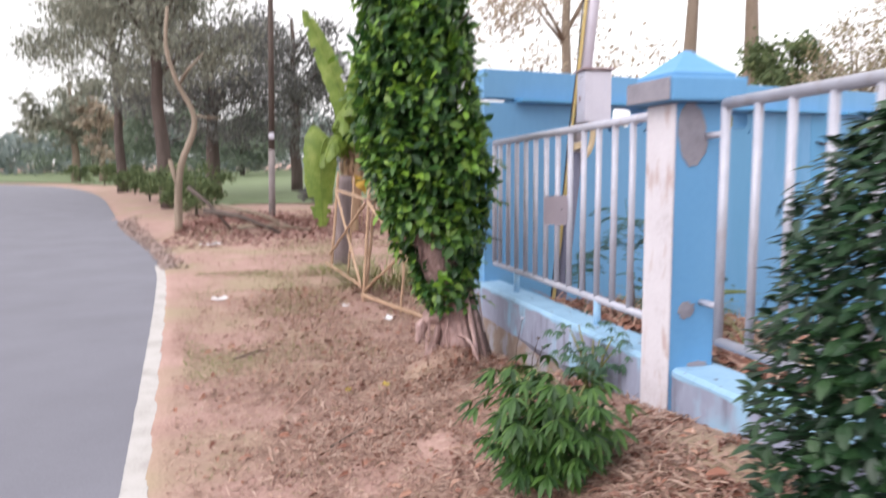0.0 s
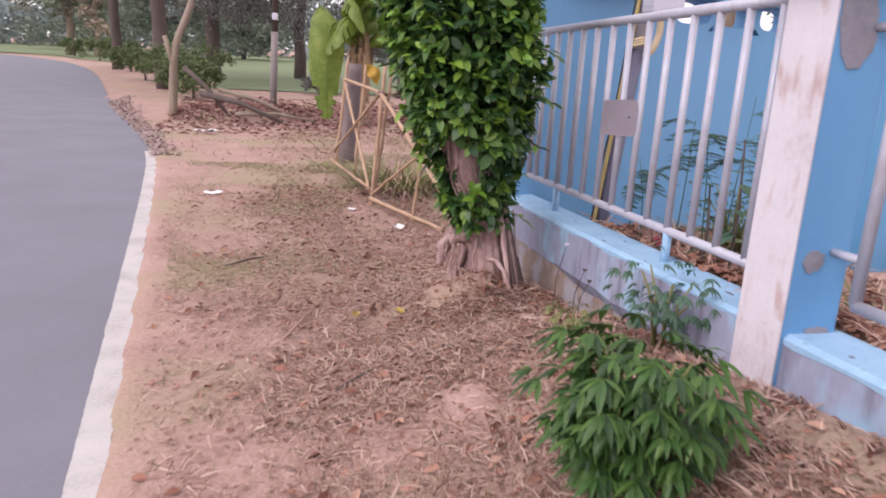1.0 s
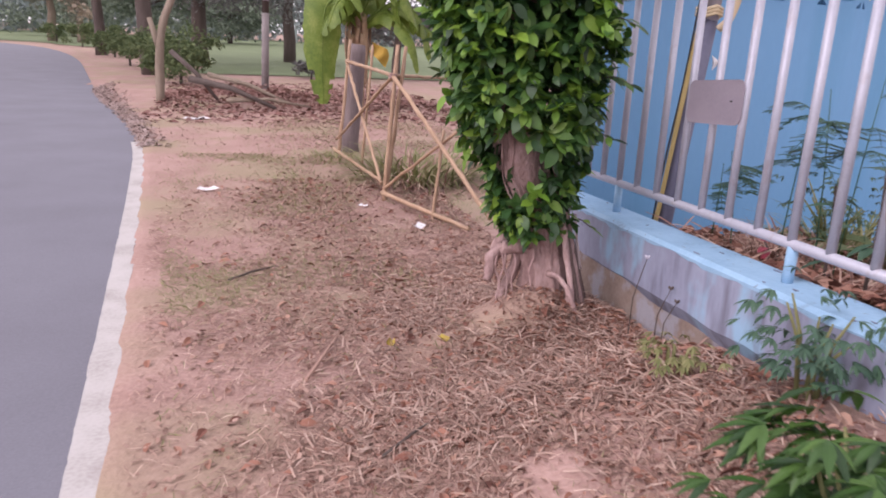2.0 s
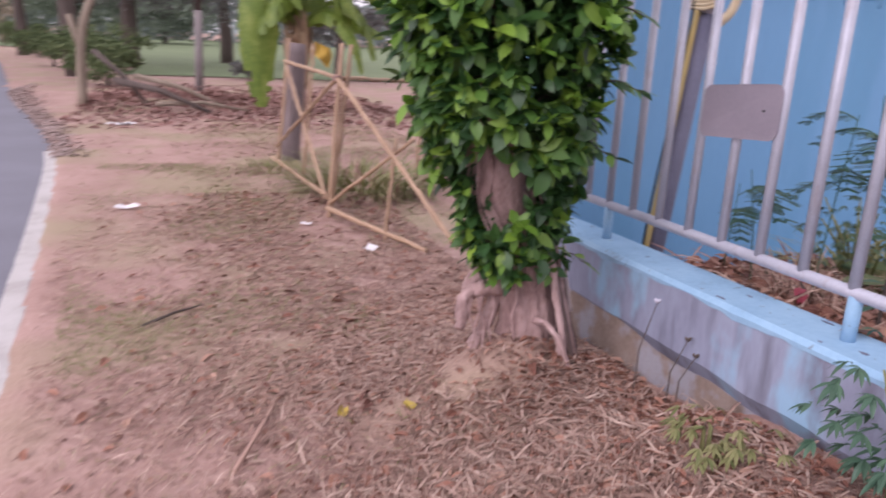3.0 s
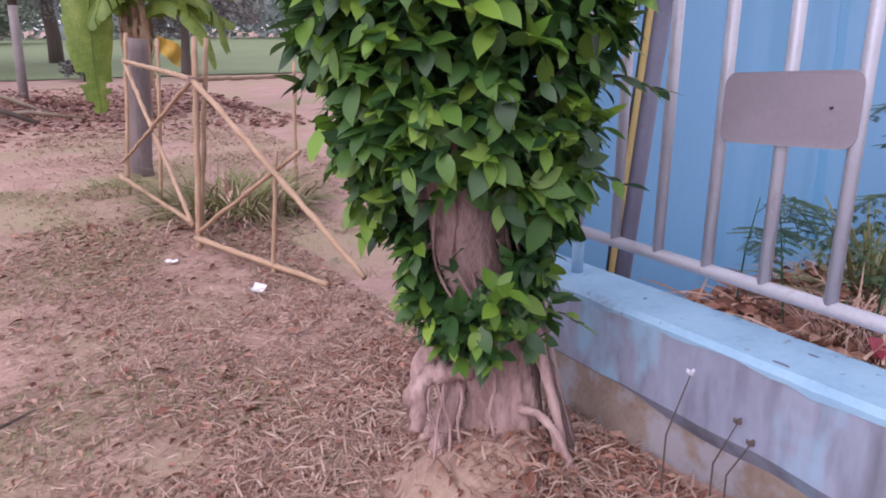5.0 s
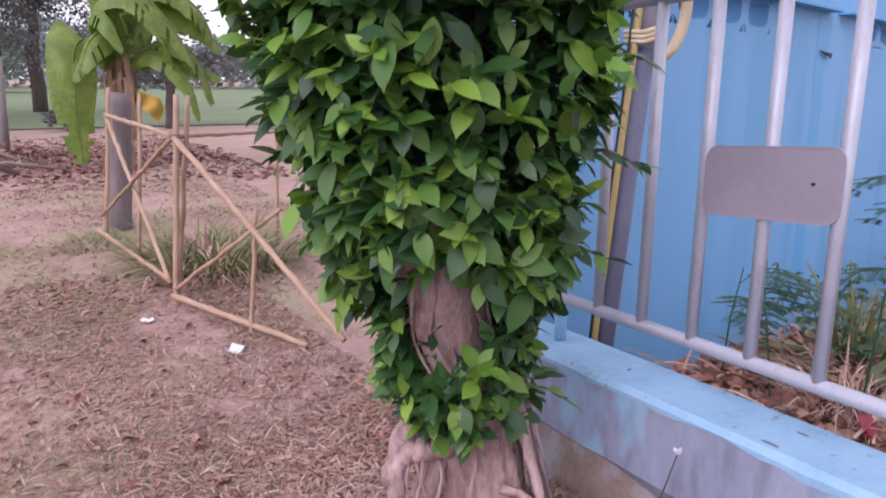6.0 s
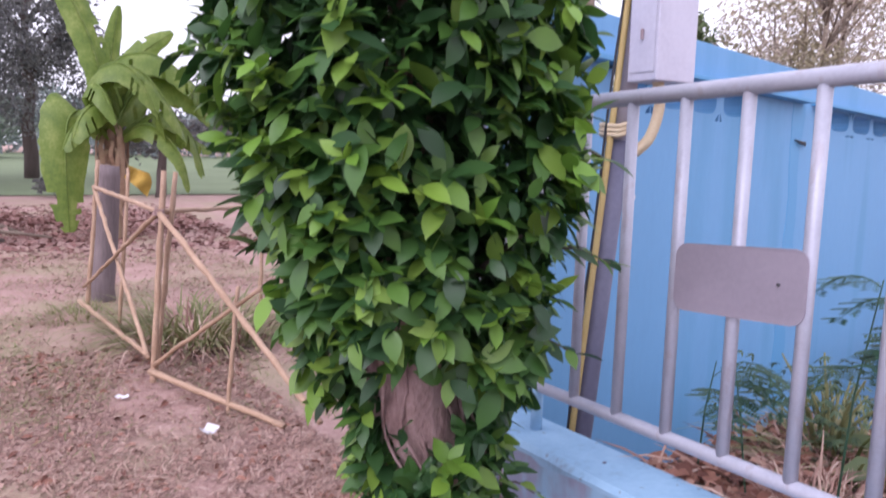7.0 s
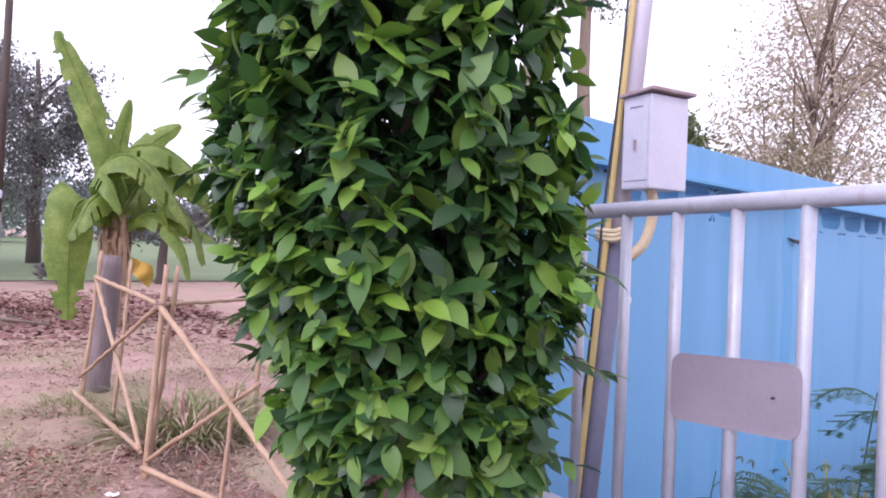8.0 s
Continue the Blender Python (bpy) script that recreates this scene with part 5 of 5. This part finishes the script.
def litter(count, x0, x1, y0, y1, size, shape, keep, lift=0.004, tilt=0.25):
    """Copies of shape lying at random over the ground, where keep(x, y) allows."""
    xy = []
    while len(xy) < count:
        x, y, chance = s_rng.uniform(x0, x1), s_rng.uniform(y0, y1), s_rng.rand()
        if chance < keep(x, y):
            xy.append((x, y))
    xy = np.array(xy)
    turn = s_rng.uniform(0, 6.283, count)
    ahead = np.c_[np.cos(turn), np.sin(turn), s_rng.uniform(-0.05, tilt, count)]
    ahead /= np.linalg.norm(ahead, axis=1)[:, None]
    up = np.c_[s_rng.uniform(-0.6, 0.6, count), s_rng.uniform(-0.6, 0.6, count), np.ones(count)]
    side = np.cross(ahead, up)
    side /= np.linalg.norm(side, axis=1)[:, None]
    over = np.cross(side, ahead)
    s = size * s_rng.uniform(0.4, 1.3, count)[:, None, None]
    at = np.c_[xy, ground_height(xy[:, 0], xy[:, 1]) + lift + s_rng.uniform(0, 0.012, count)]
    v, f = shape
    turned = v[None, :, 0:1] * side[:, None] + v[None, :, 1:2] * ahead[:, None] + v[None, :, 2:3] * over[:, None]
    verts = (at[:, None] + s * turned).reshape(-1, 3)
    n = len(v)
    return verts, [tuple(q + k for q in g) for k in range(0, n * count, n) for g in f]


def verge(x, y):
    if x - edge_at(y) < 0.06 or x > (0.87 if y < 5 else 2.2):
        return 0.0
    clump = 0.55 + 0.8 * noise.noise(Vector((x * 1.7, y * 1.7, 5))) + 0.5 * noise.noise(Vector((x * 6, y * 6, 2)))
    return max(0.05, clump) * (0.12 + 0.88 * min(1.0, max(0.0, (x + 1.0) / 1.0))) * min(1.0, max(0.05, (y + 0.8) / 1.6))


def tree_foot(x, y):
    near = math.exp(-((x - 0.5) ** 2 / 0.5 + (y - 3.9) ** 2 / 0.9)) + 0.9 * math.exp(-((x - 0.75) ** 2 / 0.05))
    return verge(x, y) * min(1.0, near)


CURL = (np.array([(-0.02, 0, 0), (0.02, 0, 0), (-0.012, 0.4, 0.06), (0.028, 0.38, 0.06), (0.03, 0.75, 0.035), (0.062, 0.73, 0.035), (0.1, 1.0, -0.05)]), [(0, 1, 3, 2), (2, 3, 5, 4), (4, 5, 6)])
FLECK = (np.array([(-0.3, 0, 0), (0.25, 0.1, 0.02), (0.3, 0.7, 0.1), (-0.2, 1.0, 0.04)]), [(0, 1, 2, 3)])
for name, count, x0, x1, y0, y1, size, shape, keep, lift, tilt, mat, label, kind in (
    ("straw", 60000, -1.4, 0.9, -0.8, 7.5, 0.058, CURL, verge, 0.003, 0.4, STRAW, "loose dry curled straw scattered over the verge", "straw"),
    ("straw_chaff", 46000, -1.4, 0.9, -0.6, 8.0, 0.022, FLECK, verge, 0.002, 0.35, CHAFF, "fine broken chaff covering the verge", "straw"),
    ("coarse_straw", 7000, -1.0, 0.9, 0.4, 5.5, 0.07, blade_shape(1.0, 0.075, 0.18), verge, 0.008, 0.45, PALE_STRAW, "coarser pale stalks lying on the verge", "straw"),
    ("loose_straw", 5200, -0.5, 0.9, 1.6, 4.6, 0.08, blade_shape(1.0, 0.07, 0.25), tree_foot, 0.012, 0.6, PALE_STRAW, "pale broken straw heaped along the plinth wall", "straw"),
    ("dry_stubble", 9000, -1.8, 3.0, 6.0, 13.0, 0.07, blade_shape(1.0, 0.06, 0.2), verge, 0.0, 0.9, GRASS, "thin dry grass stubble on the verge", "grass"),
    ("far_chaff", 9000, -2.2, 3.2, 7.0, 13.0, 0.03, FLECK, verge, 0.002, 0.4, CHAFF, "broken straw and leaf scraps on the far verge", "straw"),
    ("short_dry_grass", 15000, -1.5, 0.2, 1.5, 9.5, 0.045, blade_shape(1.0, 0.06, 0.25), lambda x, y: float(x - edge_at(y) > 0.15) * float(np.clip(2.5 * noise.noise(Vector((x * 1.1, y * 0.9, 8))), 0.05, 1)), 0.0, 1.0, GRASS, "sparse short olive grass on the verge", "grass"),
    ("dead_leaves", 1900, -1.2, 0.9, 0.8, 8.0, 0.055, leaf_shape(1.0, 0.5, 0.6, 0.4), verge, 0.006, 0.3, DEAD_LEAF, "brown dead leaves scattered on the verge", "leaves"),
    # Real litter at the tree; extra bits along the plinth imitate shade on straw.
    ("brown_leaf_bits", 11000, -0.6, 0.9, 0.0, 5.2, 0.028, leaf_shape(1.0, 0.45, 0.8, 0.4), tree_foot, 0.004, 0.6, DEAD_LEAF, "reddish-brown leaf bits heaped round the tree's foot", "leaves"),
    ("fallen_leaves", 2200, 0.3, 0.88, 2.6, 4.4, 0.036, leaf_shape(1.0, 0.4, 0.8, 0.5), lambda x, y: math.exp(-((x - 0.74) ** 2 / 0.025 + (y - 3.7) ** 2 / 0.35)), 0.008, 0.6, DEAD_LEAF, "curled reddish-brown leaves banked against the plinth", "leaves"),
    ("road_dust", 6000, -4.0, -1.5, 10.0, 24.0, 0.05, FLECK, lambda x, y: math.exp(-((x - edge_at(y)) / (0.06 + 0.012 * y)) ** 2), 0.006, 0.02, DUST, "pale dust and grit drifted along the road's edge", "dust"),
    ("bed_litter", 4200, 1.1, 2.7, -0.2, 4.3, 0.07, leaf_shape(1.0, 0.55, 0.6, 0.4), lambda x, y: float(np.clip((4.2 - y + 0.2 * (x - 1.1)) * 3, 0, 1)) * (1.0 if x < 1.35 else 0.5 * (2.7 - x)) * float(np.clip(y + 0.2, 0, 1)), 0.01, 0.5, DEAD_LEAF, "deep brown dead leaves behind the plinth wall", "leaves"),
    ("bed_straw", 2600, 1.1, 2.8, 0.5, 4.4, 0.13, blade_shape(1.0, 0.05, 0.2), lambda x, y: 1.0 if y - 0.2 * (x - 1.1) < 4.05 else 0.0, 0.02, 0.8, STRAW, "dry stalks among dead leaves in the planting bed", "straw"),
):
    tagged(new(name, mesh(name, *litter(count, x0, x1, y0, y1, size, shape, keep, lift, tilt), mat)), label, kind, kind="stuff")


def scrap(name, at, w, h, rz, mat, label, category, curl=0.3, seed=0):
    rng = np.random.RandomState(seed)
    z = float(ground_height(at[0], at[1])) + 0.012
    ob = tagged(empty(name, (at[0], at[1], z), rz), label, category)
    verts = [(w * (u - 0.5) * (1 - 0.4 * v * v), h * (v - 0.5), curl * h * ((u - 0.5) ** 2 * 3 + 0.4 * v * v) + rng.uniform(0, 0.004)) for v in np.linspace(0, 1, 5) for u in np.linspace(0, 1, 6)]
    faces = [(6 * j + i, 6 * j + i + 1, 6 * j + i + 7, 6 * j + i + 6) for j in range(4) for i in range(5)]
    part("sheet", (verts, faces), mat, ob, smooth=True)
    return ob


scrap("paper_scrap", (0.415, 6.13), 0.1, 0.062, 35, PAPER, "crumpled white paper scrap on the earth", "litter", 0.5, 1)
scrap("paper_scrap", (0.13, 6.88), 0.08, 0.035, -30, PAPER, "small white paper scrap on the earth", "litter", 0.4, 2)
scrap("paper_scrap", (-1.1, 7.5), 0.18, 0.07, 10, PAPER, "flat white paper scrap on the verge", "litter", 0.3, 3)
scrap("paper_scrap", (-1.55, 12.8), 0.4, 0.15, 15, PAPER, "flat pale board lying on the verge", "litter", 0.15, 4)
scrap("yellow_leaf", (0.034, 3.88), 0.035, 0.045, 30, YELLOW_LEAF, "fallen yellow leaf on straw", "leaf", 0.4, 5)
scrap("yellow_leaf", (-0.17, 3.96), 0.036, 0.045, -20, YELLOW_LEAF, "fallen yellow leaf on straw", "leaf", 0.4, 6)
for i, (a, b, r) in enumerate((((-0.54, 3.74), (-0.367, 4.167), 0.008), ((-0.864, 5.03), (-0.6, 5.27), 0.007), ((-0.35, 3.1), (-0.15, 3.25), 0.005))):
    st = tagged(empty("stick"), "thin dry stick lying on the verge", "stick", "dry sticks")
    part("twig_body", tube([(a[0], a[1], float(ground_height(*a)) + 0.02), ((a[0] + b[0]) / 2 + 0.01, (a[1] + b[1]) / 2, float(ground_height((a[0] + b[0]) / 2, (a[1] + b[1]) / 2)) + 0.03), (b[0], b[1], float(ground_height(*b)) + 0.015)], [r, r * 0.9, r * 0.5], 6), STRAW if i == 0 else DARK_BARK, st)
for i, (x, y, h, white) in enumerate(((0.77, 3.68, 0.36, True), (0.83, 3.58, 0.25, False), (0.845, 3.55, 0.2, False))):
    tw = tagged(empty("dry_weed", (x, y, float(ground_height(x, y)))), "thin weed stalk with a white flower" if white else "dry brown weed stalk with a seed head", "weed", "dry weeds")
    part("stalk", tube([(0, 0, -0.02), (0.01, 0.01, h * 0.5), (0.03, -0.03, h)], [0.003, 0.0025, 0.0015], 5), DARK_BARK, tw)
    for k in range(3):
        b = 2.1 * k
        part("flower" if white else "seed_head", tube([(0.03, -0.03, h - 0.004), (0.03 + 0.006 * math.cos(b), -0.03 + 0.006 * math.sin(b), h + 0.004), (0.03 + 0.01 * math.cos(b), -0.03 + 0.01 * math.sin(b), h + 0.01)], [0.002, 0.006, 0.002], 7), BOX if white else DARK_BARK, tw)


# ---- trees ----
TREE_LEAF = (np.array([(0, 0, 0), (0.26, 0.45, 0.08), (0, 1, -0.1), (-0.26, 0.45, 0.08)]), [(0, 1, 2), (0, 2, 3)])


def tree(name, at, height, trunk_r, crown, leaf_mat, bark, seed, label, leaf=0.16, lean=(0, 0), count=2500, droop=0.3, limbs=7):
    """A tapered trunk, limbs, and a crown of many small leaves in uneven clumps. crown: base and top height, radius."""
    rng = np.random.RandomState(seed)
    ob = tagged(empty(name, (*turned(at[0], at[1]), LEVEL)), label, "tree")
    c0, c1, cr = crown
    trunk = [(lean[0] * t * height + 0.15 * trunk_r * rng.normal(), lean[1] * t * height, -0.2 + (height * 0.9 + 0.2) * t) for t in np.linspace(0, 1, 8)]
    part("trunk", tube(trunk, list(np.linspace(trunk_r, trunk_r * 0.25, 8)), 10, jitter=0.06, seed=seed), bark, ob, smooth=True)
    clumps = []
    for k in range(limbs):
        t = rng.uniform(0.3, 0.85)
        z0 = c0 * 0.8 + (height * 0.85 - c0 * 0.8) * t
        b = 6.283 * k / limbs + rng.uniform(-0.5, 0.5)
        reach = cr * rng.uniform(0.5, 1.0)
        base = Vector((lean[0] * z0, lean[1] * z0, z0))
        tip = Vector((lean[0] * z0 + reach * math.cos(b), lean[1] * z0 + reach * math.sin(b), min(c1, z0 + rng.uniform(0.0, 0.3) * height)))
        mid = (base + tip) / 2 + Vector((0, 0, 0.08 * height))
        part("limb", tube([base, mid, tip], [trunk_r * 0.3, trunk_r * 0.16, trunk_r * 0.05], 6), bark, ob, smooth=True)
        clumps += [mid.lerp(tip, q) for q in (0.3, 0.7, 1.0)]
    for k in range(limbs * 2):
        b, r = rng.uniform(0, 6.283), cr * rng.uniform(0, 1) ** 0.5
        clumps.append(Vector((lean[0] * height + r * math.cos(b), r * math.sin(b), c0 + (c1 - c0) * rng.uniform(0.1, 1.0) * (1 - 0.4 * (r / cr) ** 2))))
    places = []
    for k in range(count):
        c = clumps[rng.randint(len(clumps))]
        p = np.array(c) + rng.normal(0, 1, 3) * np.array((0.13, 0.13, 0.1)) * cr
        p[2] = max(c0 * 0.85, p[2])
        b = rng.uniform(0, 6.283)
        places.append(facing(p, (math.cos(b), math.sin(b), -droop + rng.normal(0, 0.5)), rng.normal(0, 1, 3) + (0, 0, 0.8), leaf * rng.uniform(0.5, 1.4)))
    part("crown", scatter(TREE_LEAF, places), leaf_mat, ob, kind="stuff")
    return ob


tree("dark_tree", (-1.45, 31, 0.0), 7.5, 0.33, (1.9, 8.0, 3.4), DARK_TREE_LEAF, DARK_BARK, 1, "dark spreading tree with a drooping crown at the field edge", 0.17, (0.02, 0), 14000, 0.7, 16)
tree("dark_tree", (2.3, 36, 0.0), 9.0, 0.3, (1.6, 9.5, 2.9), DARK_TREE_LEAF, DARK_BARK, 2, "dark drooping tree at the field edge", 0.17, (0, 0), 13000, 0.8, 16)
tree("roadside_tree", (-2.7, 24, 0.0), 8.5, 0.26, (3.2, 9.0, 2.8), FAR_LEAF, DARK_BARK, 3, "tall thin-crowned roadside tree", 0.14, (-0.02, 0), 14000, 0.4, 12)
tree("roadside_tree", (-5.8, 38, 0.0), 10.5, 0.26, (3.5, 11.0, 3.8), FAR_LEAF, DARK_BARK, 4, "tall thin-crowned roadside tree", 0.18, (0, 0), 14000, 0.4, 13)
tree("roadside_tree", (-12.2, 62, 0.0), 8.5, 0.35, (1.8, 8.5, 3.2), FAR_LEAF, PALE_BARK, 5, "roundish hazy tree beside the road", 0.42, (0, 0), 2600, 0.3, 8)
tree("roadside_tree", (-10.0, 60, 0.0), 6.5, 0.3, (1.2, 6.2, 1.6), BROWN_TREE_LEAF, PALE_BARK, 6, "slim yellowish tree beside the road", 0.35, (0, 0), 1500, 0.3, 7)
for i, (x, y, s) in enumerate(((-4.3, 29, 0.8), (-3.4, 26.5, 0.9), (-6.5, 41, 0.9), (-9.0, 50, 1.0), (-5.6, 36, 0.8), (-2.8, 22.8, 0.9), (-11.8, 58, 1.0), (-2.3, 20.6, 0.9))):
    tree("roadside_bush", (x + 0.6, y, 0.0), 1.3 * s, 0.05, (0.15, 1.5 * s, 0.95 * s), GREEN_TREE_LEAF, DARK_BARK, 20 + i, "leafy green bush along the roadside", 0.12, (0, 0), 2400, 0.1, 6)
tree("field_bush", (1.85, 24.0, 0.0), 0.6, 0.04, (0.08, 0.72, 0.45), DARK_TREE_LEAF, DARK_BARK, 30, "small dark round bush on the field", 0.12, (0, 0), 900, 0.1, 6)
GARDEN = (
    (5.0, 12.0, 7.5, 0.13, BROWN_TREE_LEAF, 1.8, 2.6, 6000, 0.09, 14), (8.2, 13.0, 9.0, 0.2, BROWN_TREE_LEAF, 1.6, 5.0, 4000, 0.09, 12),
    (9.6, 13.0, 9.5, 0.22, GREEN_TREE_LEAF, 1.5, 6.0, 4000, 0.09, 12), (7.3, 9.0, 3.05, 0.08, GREEN_TREE_LEAF, 0.85, 1.5, 6000, 0.1, 12),
    (5.7, 6.9, 2.5, 0.04, BROWN_TREE_LEAF, 0.5, 1.4, 1300, 0.05, 12), (6.4, 7.0, 2.95, 0.05, OLIVE_LEAF, 0.7, 1.5, 2300, 0.055, 14),
    (7.2, 7.2, 3.7, 0.05, BROWN_TREE_LEAF, 0.9, 1.5, 2300, 0.05, 18), (8.3, 7.6, 5.2, 0.06, BROWN_TREE_LEAF, 1.25, 1.6, 3000, 0.055, 24), (9.8, 8.2, 5.4, 0.07, OLIVE_LEAF, 1.5, 1.5, 3400, 0.06, 20),
    (16.4, 9.5, 8.2, 0.09, BROWN_TREE_LEAF, 3.6, 2.7, 22000, 0.08, 40), (19.5, 11.4, 9.5, 0.2, BROWN_TREE_LEAF, 3.6, 2.6, 14000, 0.1, 24),
)
for i, (x, y, h, r, m, cr, c0, count, size, limbs) in enumerate(GARDEN):
    tree("garden_tree", (x, y, 0.0), h, r, (c0, h * 1.02, cr), m, DARK_BARK if i > 8 else PALE_BARK, 40 + i, "tall airy tree with thin leaves behind the blue wall" if h > 5 else "low leafy tree behind the blue wall", size, (0.01, 0), count, 0.4, limbs)
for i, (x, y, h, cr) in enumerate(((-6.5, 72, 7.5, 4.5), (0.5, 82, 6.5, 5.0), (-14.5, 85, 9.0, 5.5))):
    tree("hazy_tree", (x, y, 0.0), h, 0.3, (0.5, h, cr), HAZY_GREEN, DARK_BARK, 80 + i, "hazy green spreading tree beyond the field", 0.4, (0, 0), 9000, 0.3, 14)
tree("garden_tree", (4.4, 24.0, 0.0), 3.2, 0.16, (1.1, 3.6, 1.9), DARK_TREE_LEAF, DARK_BARK, 61, "low dark tree behind the bamboo frame", 0.2, (0.05, 0), 1800, 0.3, 7)
# distant woods: their haze is only the pale blue-grey leaf colour
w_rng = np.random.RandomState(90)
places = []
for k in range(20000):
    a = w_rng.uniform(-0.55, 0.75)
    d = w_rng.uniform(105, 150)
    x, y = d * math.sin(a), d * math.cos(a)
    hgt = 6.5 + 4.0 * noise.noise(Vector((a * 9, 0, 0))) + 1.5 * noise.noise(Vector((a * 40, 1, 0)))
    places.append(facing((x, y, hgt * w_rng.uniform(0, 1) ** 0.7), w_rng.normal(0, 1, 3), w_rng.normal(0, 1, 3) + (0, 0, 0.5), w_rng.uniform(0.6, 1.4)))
tagged(new("distant_woods", mesh("distant_woods", *scatter(leaf_shape(1.0, 0.6, 0.3, 0.2), places), MIST_LEAF)), "line of distant woods in haze-tinted blue-green", "woods", kind="stuff")
